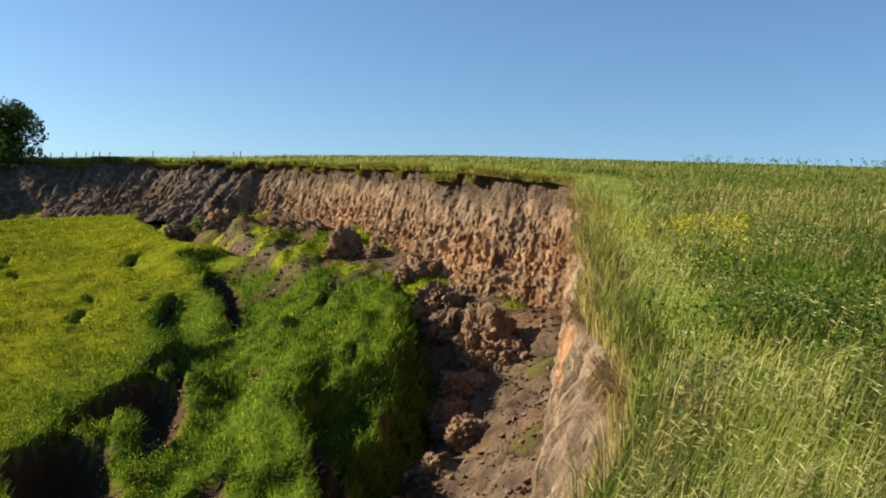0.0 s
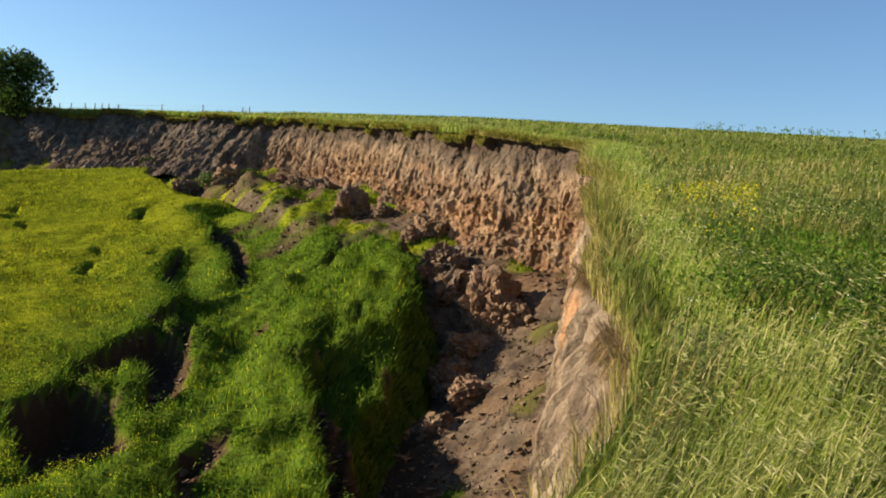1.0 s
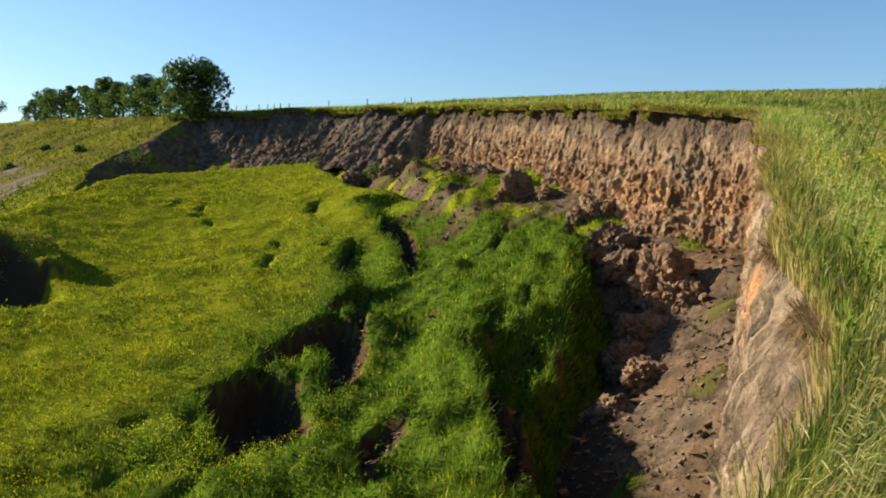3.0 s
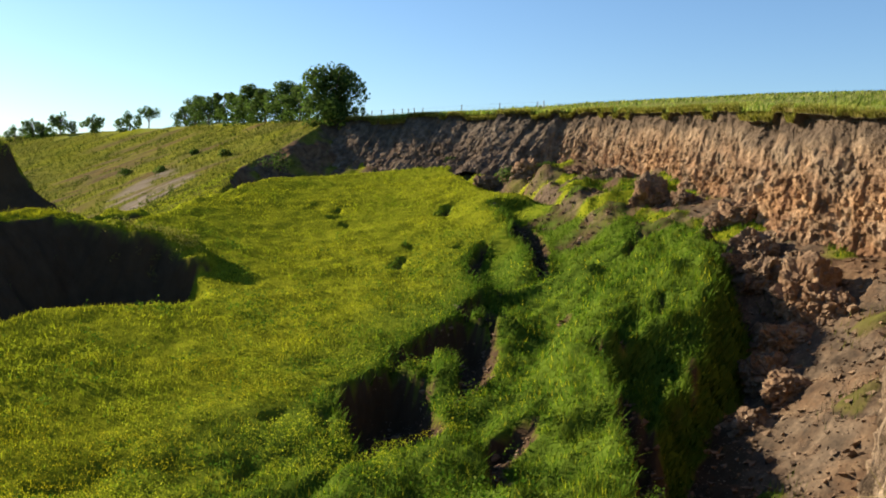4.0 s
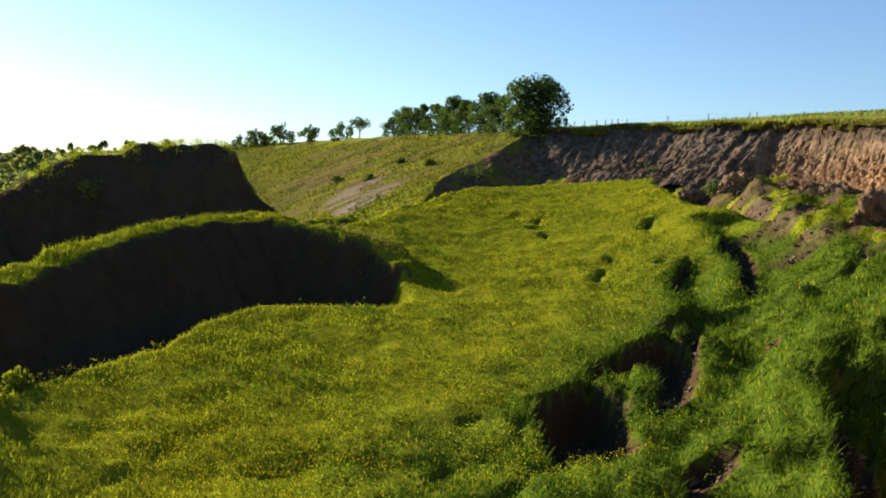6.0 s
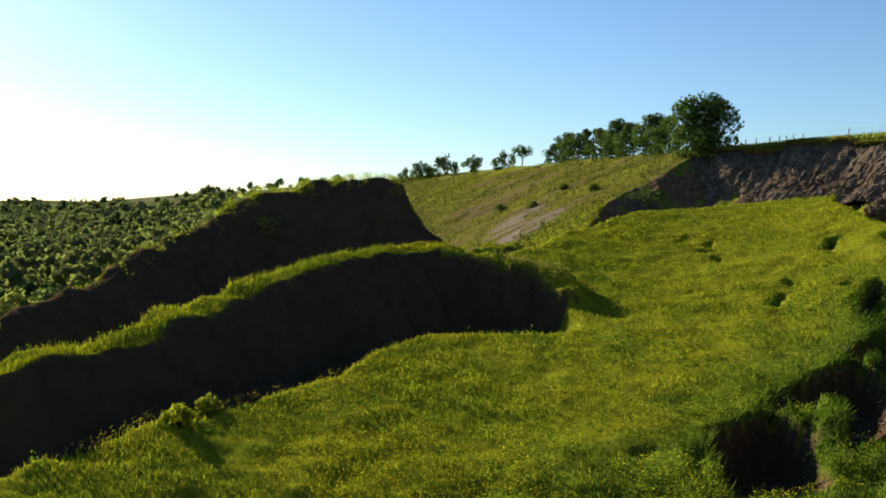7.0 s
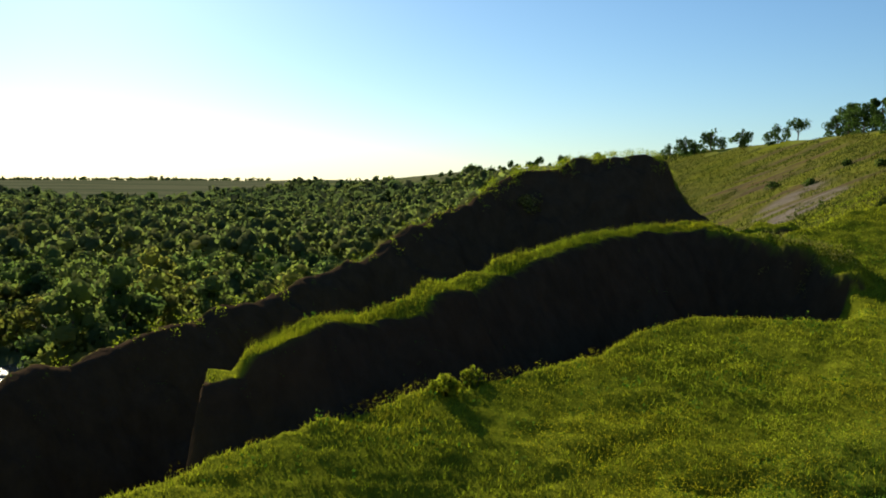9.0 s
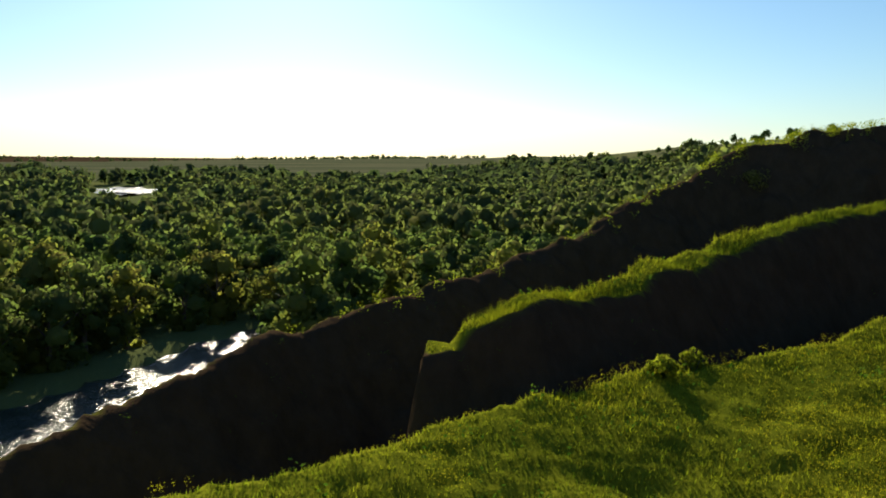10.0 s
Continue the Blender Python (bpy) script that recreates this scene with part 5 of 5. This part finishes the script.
rest = np.argsort(r)[300:]
stuff("valley_woods", far_woods(x[rest], y[rest], 9, 130, 0.3, 1.0, 57, 1), WILLOW, "leafy crowns of the riverside wood", "woods")
x2, y2, _ = wood_places(215, 560, 8.0)
stuff("valley_woods", far_woods(x2, y2, 7, 50, 0.5, 1.3, 51, 1), VALLEY, "dense green woods over the valley floor", "woods")
x3, y3, _ = wood_places(560, 1550, 17)
stuff("distant_woods", far_woods(x3, y3, 6, 26, 2.1, 1.4, 61), DISTANT, "dark woods fading towards the horizon", "woods")

gx, gy = RNG.uniform(-4000, -1200, 14000), RNG.uniform(-2400, 2600, 14000)
rows_ = np.abs(fbm(gx / 500, gy / 500, 2, 151)) < 0.05
ok = rows_ & (np.hypot(gx, gy) > 2100) & (sample(np.where(signed > 0, 1.0, 0.0), gx, gy) > 0.9)
stuff("hedgerow_trees", far_woods(gx[ok], gy[ok], 4, 10, 3.0, 1.0, 71), DISTANT, "lines of trees between far fields", "trees")

# bushes on the slip and the hillside
for az, r, wide, high, label in ((30.1, 100, 1.9, 1.9, "dark bush at the foot of the scarp"), (27.8, 94, 1.2, 1.2, "small dark bush at the foot of the scarp"),
                                 (53.8, 70.7, 1.15, 1.3, "bright bush growing on the dark ridge face"), (57.6, 33.8, 0.75, 1.3, "yellow-green bush at the edge of the slipped grass"),
                                 (59.4, 32.4, 0.7, 0.7, "low green bush at the edge of the slipped grass"), (41.6, 95, 0.8, 1.1, "small shrub below the hillside"),
                                 (15.4, 87, 1.3, 1.1, "low shrub on the loose earth"), (12.9, 85, 1.4, 1.2, "low shrub on the loose earth"), (19.0, 97, 0.9, 0.8, "low shrub below the scarp"),
                                 (37.0, 120, 0.9, 0.9, "shrub on the hillside"), (33.2, 113, 1.0, 0.8, "shrub on the hillside"), (39.0, 135, 1.1, 0.9, "shrub on the hillside"), (35.0, 126, 0.8, 0.7, "shrub on the hillside")):
    x0, y0, z0 = place(az, r)
    bush_thing(x0, y0, z0, wide, high, int(az * 10), LIPGRASS if 70 < r < 72 else SHRUB if r < 70 else OAK, label, 1100 if r < 72 else 700, 0.06 if r < 72 else 0.09)


# ---------------------------------------------------------------- fallen earth
def earth_mound(x, y, z, wide, high, seed, label):
    """A broken lump of clay with faces and cracks."""
    bm = bmesh.new()
    bmesh.ops.create_icosphere(bm, subdivisions=5, radius=1.0)
    rnd = random.Random(seed)
    cuts = [(Vector((rnd.gauss(0, 1), rnd.gauss(0, 1), rnd.gauss(0, 0.8))).normalized(), rnd.uniform(0.62, 0.98)) for _ in range(20)]
    off = Vector((seed * 3.1, seed * 1.7, 0))
    for v in bm.verts:
        d = v.co.normalized()
        q = d * (1.1 + 0.45 * noise.noise(d * 1.7 + off))
        for face, reach in cuts:
            over = q.dot(face) - reach
            if over > 0:
                q = q - face * over * 0.9
        apart, cells = noise.voronoi(q * 1.9 + off)
        gap = min((apart[1] - apart[0]) / 0.18, 1.0)
        fine, bits = noise.voronoi(q * 7.5 + off)
        split = min((fine[1] - fine[0]) / 0.2, 1.0)
        q = q + d * (0.34 * noise.noise(cells[0] * 5.3) + 0.10 * (gap - 1) + 0.13 * noise.noise(bits[0] * 9.1) + 0.06 * (split - 1) + 0.05 * noise.noise(q * 24 + off))
        v.co = (q.x * wide, q.y * wide, q.z * high)
    me = bpy.data.meshes.new("earth_mound")
    bm.to_mesh(me)
    bm.free()
    me.materials.append(EARTH)
    ob = tagged(new("earth_mound", me), label, "earth mound", "fallen earth")
    ob.location = (x, y, z)
    ob.rotation_euler = (0, 0, seed)
    return ob


MOUNDS = [(6.4, 63, 1.5, 1.7), (4.6, 61, 1.1, 0.9), (1.2, 56, 1.3, 1.2), (0.2, 52, 1.6, 1.5), (1.4, 49.5, 1.2, 1.0), (-0.4, 48, 1.5, 1.5), (-2.6, 46, 1.7, 1.8), (-1.4, 43.5, 1.6, 1.4),
          (-3.9, 45, 1.5, 1.6), (-0.9, 41, 1.5, 1.2), (2.4, 56, 1.1, 0.9), (8.5, 76, 1.6, 1.1), (14.2, 86, 1.9, 1.5), (11.4, 82, 1.5, 1.1), (-4.9, 44.5, 1.0, 0.9), (-2.2, 38.5, 1.3, 0.9),
          (16.6, 88, 1.5, 1.0), (10.0, 79, 1.3, 0.9), (-0.2, 36.5, 1.0, 0.7)]
for k, (az, r, wide, high) in enumerate(MOUNDS):
    x0, y0, z0 = place(az, r)
    earth_mound(x0, y0, z0 + high * 0.1, wide, high, k + 1, "broken brown clay mound in the gully" if r < 60 else "clay mound fallen from the scarp")

x, y, r = ring(42000, -8, 24, 24, 100)
keep = (sample(SOIL, x, y) > 0.5) & (sample(np.where(FLANK, 1.0, 0.0), x, y) < 0.01) & (sample(np.where(on_top, 1.0, 0.0), x, y) < 0.01) & (sample(ZZ, x, y) > -14)
x, y, r = x[keep], y[keep], r[keep]
g = np.random.RandomState(8)
n = len(x)
corner = np.array([(1, 0.2, 0.2), (-1, 0.1, 0.1), (0.2, 1, -0.1), (-0.3, -1, 0.2), (0.4, 0.3, 0.6), (0, 0, -0.6)], float)
size = 0.025 + 0.16 * g.rand(n) ** 7
v = corner[None] * size[:, None, None] * (0.6 + 0.8 * g.rand(n, 6, 1)) + g.randn(n, 6, 3) * size[:, None, None] * 0.3
v = (v + np.stack([x, y, sample(ZZ, x, y) + size * 0.3], 1)[:, None]).reshape(-1, 3)
tri = np.array([(0, 2, 4), (2, 1, 4), (1, 3, 4), (3, 0, 4), (2, 0, 5), (1, 2, 5), (3, 1, 5), (0, 3, 5)])
f = (np.arange(n)[:, None, None] * 6 + tri[None]).reshape(-1, 3)
stuff("rubble", (v, f), EARTH, "scattered clods and stones on the loose earth", "rubble")

# ---------------------------------------------------------------- fence on the skyline
fence = tagged(new("fence"), "old wooden post fence along the skyline", "fence")
post_v, post_f = tube([(0, 0, -0.3), (0.01, 0, 0.6), (0.02, 0.01, 1.15), (0.02, 0.01, 1.2)], [0.075, 0.07, 0.065, 0.02], 6)
post_me = mesh_of("post", post_v, post_f, POST)
tops = []
for k, az in enumerate((24.2, 23.6, 22.8, 22.3, 21.9, 21.5, 21.0, 18.5, 16.1, 13.75, 13.3)):
    x0, y0, z0 = place(az, 128 + 4 * math.sin(k))
    o = part("post", post_me, fence)
    o.matrix_basis = Matrix.Translation((x0, y0, z0)) @ Matrix.Rotation(0.07 * math.sin(k * 2.3), 4, "Y")
    tops.append((x0, y0, z0))
for level in (0.55, 1.0):
    v, f = [], []
    for a, b in zip(tops[:-1], tops[1:]):
        o = len(v)
        for q in (a, b):
            v += [(q[0], q[1], q[2] + level), (q[0], q[1], q[2] + level + 0.012), (q[0] + 0.012, q[1], q[2] + level)]
        f += [(o, o + 1, o + 4, o + 3), (o + 1, o + 2, o + 5, o + 4), (o + 2, o, o + 3, o + 5)]
    part("wire", mesh_of("wire", v, f, POST), fence, "thin fence wire")


# ---------------------------------------------------------------- dry tussocks on the lip
def dry_tussock(x, y, z, wide, seed, count=420):
    """A tussock of dead grass hanging over the edge."""
    g = np.random.RandomState(seed)
    a = g.rand(count) * 2 * math.pi
    d = np.sqrt(g.rand(count)) * wide
    bx, by = np.cos(a) * d, np.sin(a) * d
    lean = np.clip(0.35 + 0.5 * d / wide, 0, 0.85)
    v, f = blades(bx, by, np.zeros(count), 0.12 + 0.22 * g.rand(count), np.full(count, 0.004 + 0.006 * wide), np.cos(a) * lean - 0.35 + 0.25 * g.randn(count), np.sin(a) * lean + 0.25 * g.randn(count), True)
    if wide < 0.5:
        v[:, 2] *= np.repeat(np.where(g.rand(count) < 0.7, -1.0, 0.6), 5)
    ob = tagged(new("dry_tussock", mesh_of("dry_tussock", v, f, ROOTS if wide < 0.5 else DRY)), "tussock of dead brown grass on the broken lip", "dry grass", "lip tussocks")
    ob.location = (x, y, z - 0.06)
    return ob


jag, jag_out, _ = lip_line(0.1)
for k, (tx, ty, wide) in enumerate(((1.25, 6.2, 0.13), (1.3, 6.6, 0.19), (1.38, 7.0, 0.16), (1.75, 9.6, 0.14), (2.5, 16.0, 0.22), (6.3, 44.5, 1.0), (4.2, 29.5, 0.4))):
    i = int(np.argmin(np.hypot(jag[:, 0] - tx, jag[:, 1] - ty)))
    q = jag[i] + jag_out[i] * 0.02
    dry_tussock(q[0], q[1], float(plateau(q[0], q[1])), wide, 70 + k, int(600 + 900 * min(wide, 1)))


# ---------------------------------------------------------------- weeds on the torn faces
x, y, r = ring(3000, 38, 98, 30, 78)
keep = (sample(DARK_SOIL_SHADE, x, y) > 0.6) & (sample(SOIL, x, y) > 0.6) & (fbm(x / 2.0, y / 2.0, 3, 141) > 0.2) & (sample(ZZ, x, y) > -11)
x, y = x[keep], y[keep]
stuff("face_weeds", tufts(x, y, sample(ZZ, x, y) + 0.12, np.full(len(x), 0.35), 5, 0.035), HERB, "sparse weeds rooted in the dark torn faces", "weeds")
x, y, r = ring(19000, -8, 28, 28, 104)
keep = (sample(np.where(on_top, 1.0, 0.0), x, y) < 0.01) & ((sample(CLUMPS, x, y) > 0.3) | ((sample(SOIL, x, y) > 0.4) & (fbm(x / 2.4, y / 2.4, 3, 143) > -0.1) & (y > 55)))
x, y, r = x[keep], y[keep], r[keep]
arr = blades(x, y, sample(ZZ, x, y) - 0.02, 0.25 + 0.3 * RNG.rand(len(x)), 0.001 * r, 0.25 * RNG.randn(len(x)), 0.25 * RNG.randn(len(x)))
stuff("debris_grass", arr, HILLGRASS, "patches of grass carried down among the fallen earth", "grass", 3)

for line, count, tall in ((BACK_RIDGE, 11000, 0.45), (FRONT_RIDGE, 8500, 0.26)):
    first = 2.5 if line is FRONT_RIDGE else 5.5
    at = RNG.rand(count) * (len(line) - 1.2 - first) + first
    num = range(len(line))
    bx = np.interp(at, num, [q[0] for q in line]) + 0.5 * RNG.randn(count)
    by = np.interp(at, num, [q[1] for q in line]) + 0.5 * RNG.randn(count)
    keep = sample(SOIL, bx, by) < 0.5
    bx, by = bx[keep], by[keep]
    count = len(bx)
    clump = smooth((fbm(bx / 1.5, by / 1.5, 3, 147) + 0.25) / 0.5)
    arr = blades(bx, by, sample(ZZ, bx, by) - 0.05, (0.15 + tall * RNG.rand(count)) * (0.35 + clump), np.full(count, 0.03), 0.1 + 0.25 * RNG.randn(count), 0.25 * RNG.randn(count))
    stuff("crest_grass", arr, SLUMP if line is FRONT_RIDGE else LIPGRASS, "tall grass tufts along the crest of a slipped block", "grass", 3)

at = np.where(RNG.rand(420) < 0.6, RNG.uniform(10, 17.3, 420), RNG.uniform(2, 18, 420))
num = range(len(BACK_RIDGE))
bx = np.interp(at, num, [q[0] for q in BACK_RIDGE]) + 0.5 * RNG.randn(420)
by = np.interp(at, num, [q[1] for q in BACK_RIDGE]) + 0.5 * RNG.randn(420)
keep = fbm(bx / 1.6, by / 1.6, 3, 149) > -0.05
bx, by = bx[keep], by[keep]
stuff("crest_herbs", tufts(bx, by, sample(ZZ, bx, by) + 0.25, np.full(len(bx), 0.6), 26, 0.05), SHRUB, "leafy growth along the crest of the far block", "herbs")

bx, by = np.repeat([-31.9, -32.8, -33.6, -34.6, -36.0], 30) + 0.6 * RNG.randn(150), np.repeat([45.1, 45.1, 45.1, 44.9, 44.6], 30) + 0.6 * RNG.randn(150)
stuff("lump_herbs", tufts(bx, by, sample(ZZ, bx, by) + 0.2, np.full(150, 0.4), 18, 0.04), LIPGRASS, "half-dry growth over the sagging turf", "herbs")

# rank growth round the torn openings
cx, cy = [], []
for pts, h in UPPER_PITS + LOWER_PITS + GULLY_PITS:
    for (ax, ay), (bx, by) in zip(pts, pts[1:] + pts[:1]):
        m = int(55 * min(h, 2) * math.hypot(bx - ax, by - ay))
        t = RNG.rand(m)
        cx.append(ax + (bx - ax) * t + 0.55 * RNG.randn(m))
        cy.append(ay + (by - ay) * t + 0.55 * RNG.randn(m))
cx, cy = np.concatenate(cx), np.concatenate(cy)
keep = sample(SOIL, cx, cy) < 0.6
cx, cy = cx[keep], cy[keep]
lush = smooth((fbm(cx / 1.1, cy / 1.1, 3, 153) + 0.1) / 0.4)
n = len(cx)
arr = blades(cx, cy, sample(ZZ, cx, cy) - 0.04, (0.12 + 0.2 * RNG.rand(n)) * (0.5 + lush), 0.02 + 0.0007 * np.hypot(cx, cy), 0.1 + 0.3 * RNG.randn(n), 0.3 * RNG.randn(n))
stuff("crack_grass", arr, LUSH, "rank grass hanging over the cracks in the slipped ground", "grass", 3)
keep = (RNG.rand(n) < 0.12) & (lush > 0.4)
cx, cy = cx[keep], cy[keep]
stuff("crack_herbs", tufts(cx, cy, sample(ZZ, cx, cy) + 0.3, np.full(len(cx), 0.6), 9, 0.05), HERB, "tall herbs growing along the cracks", "herbs")
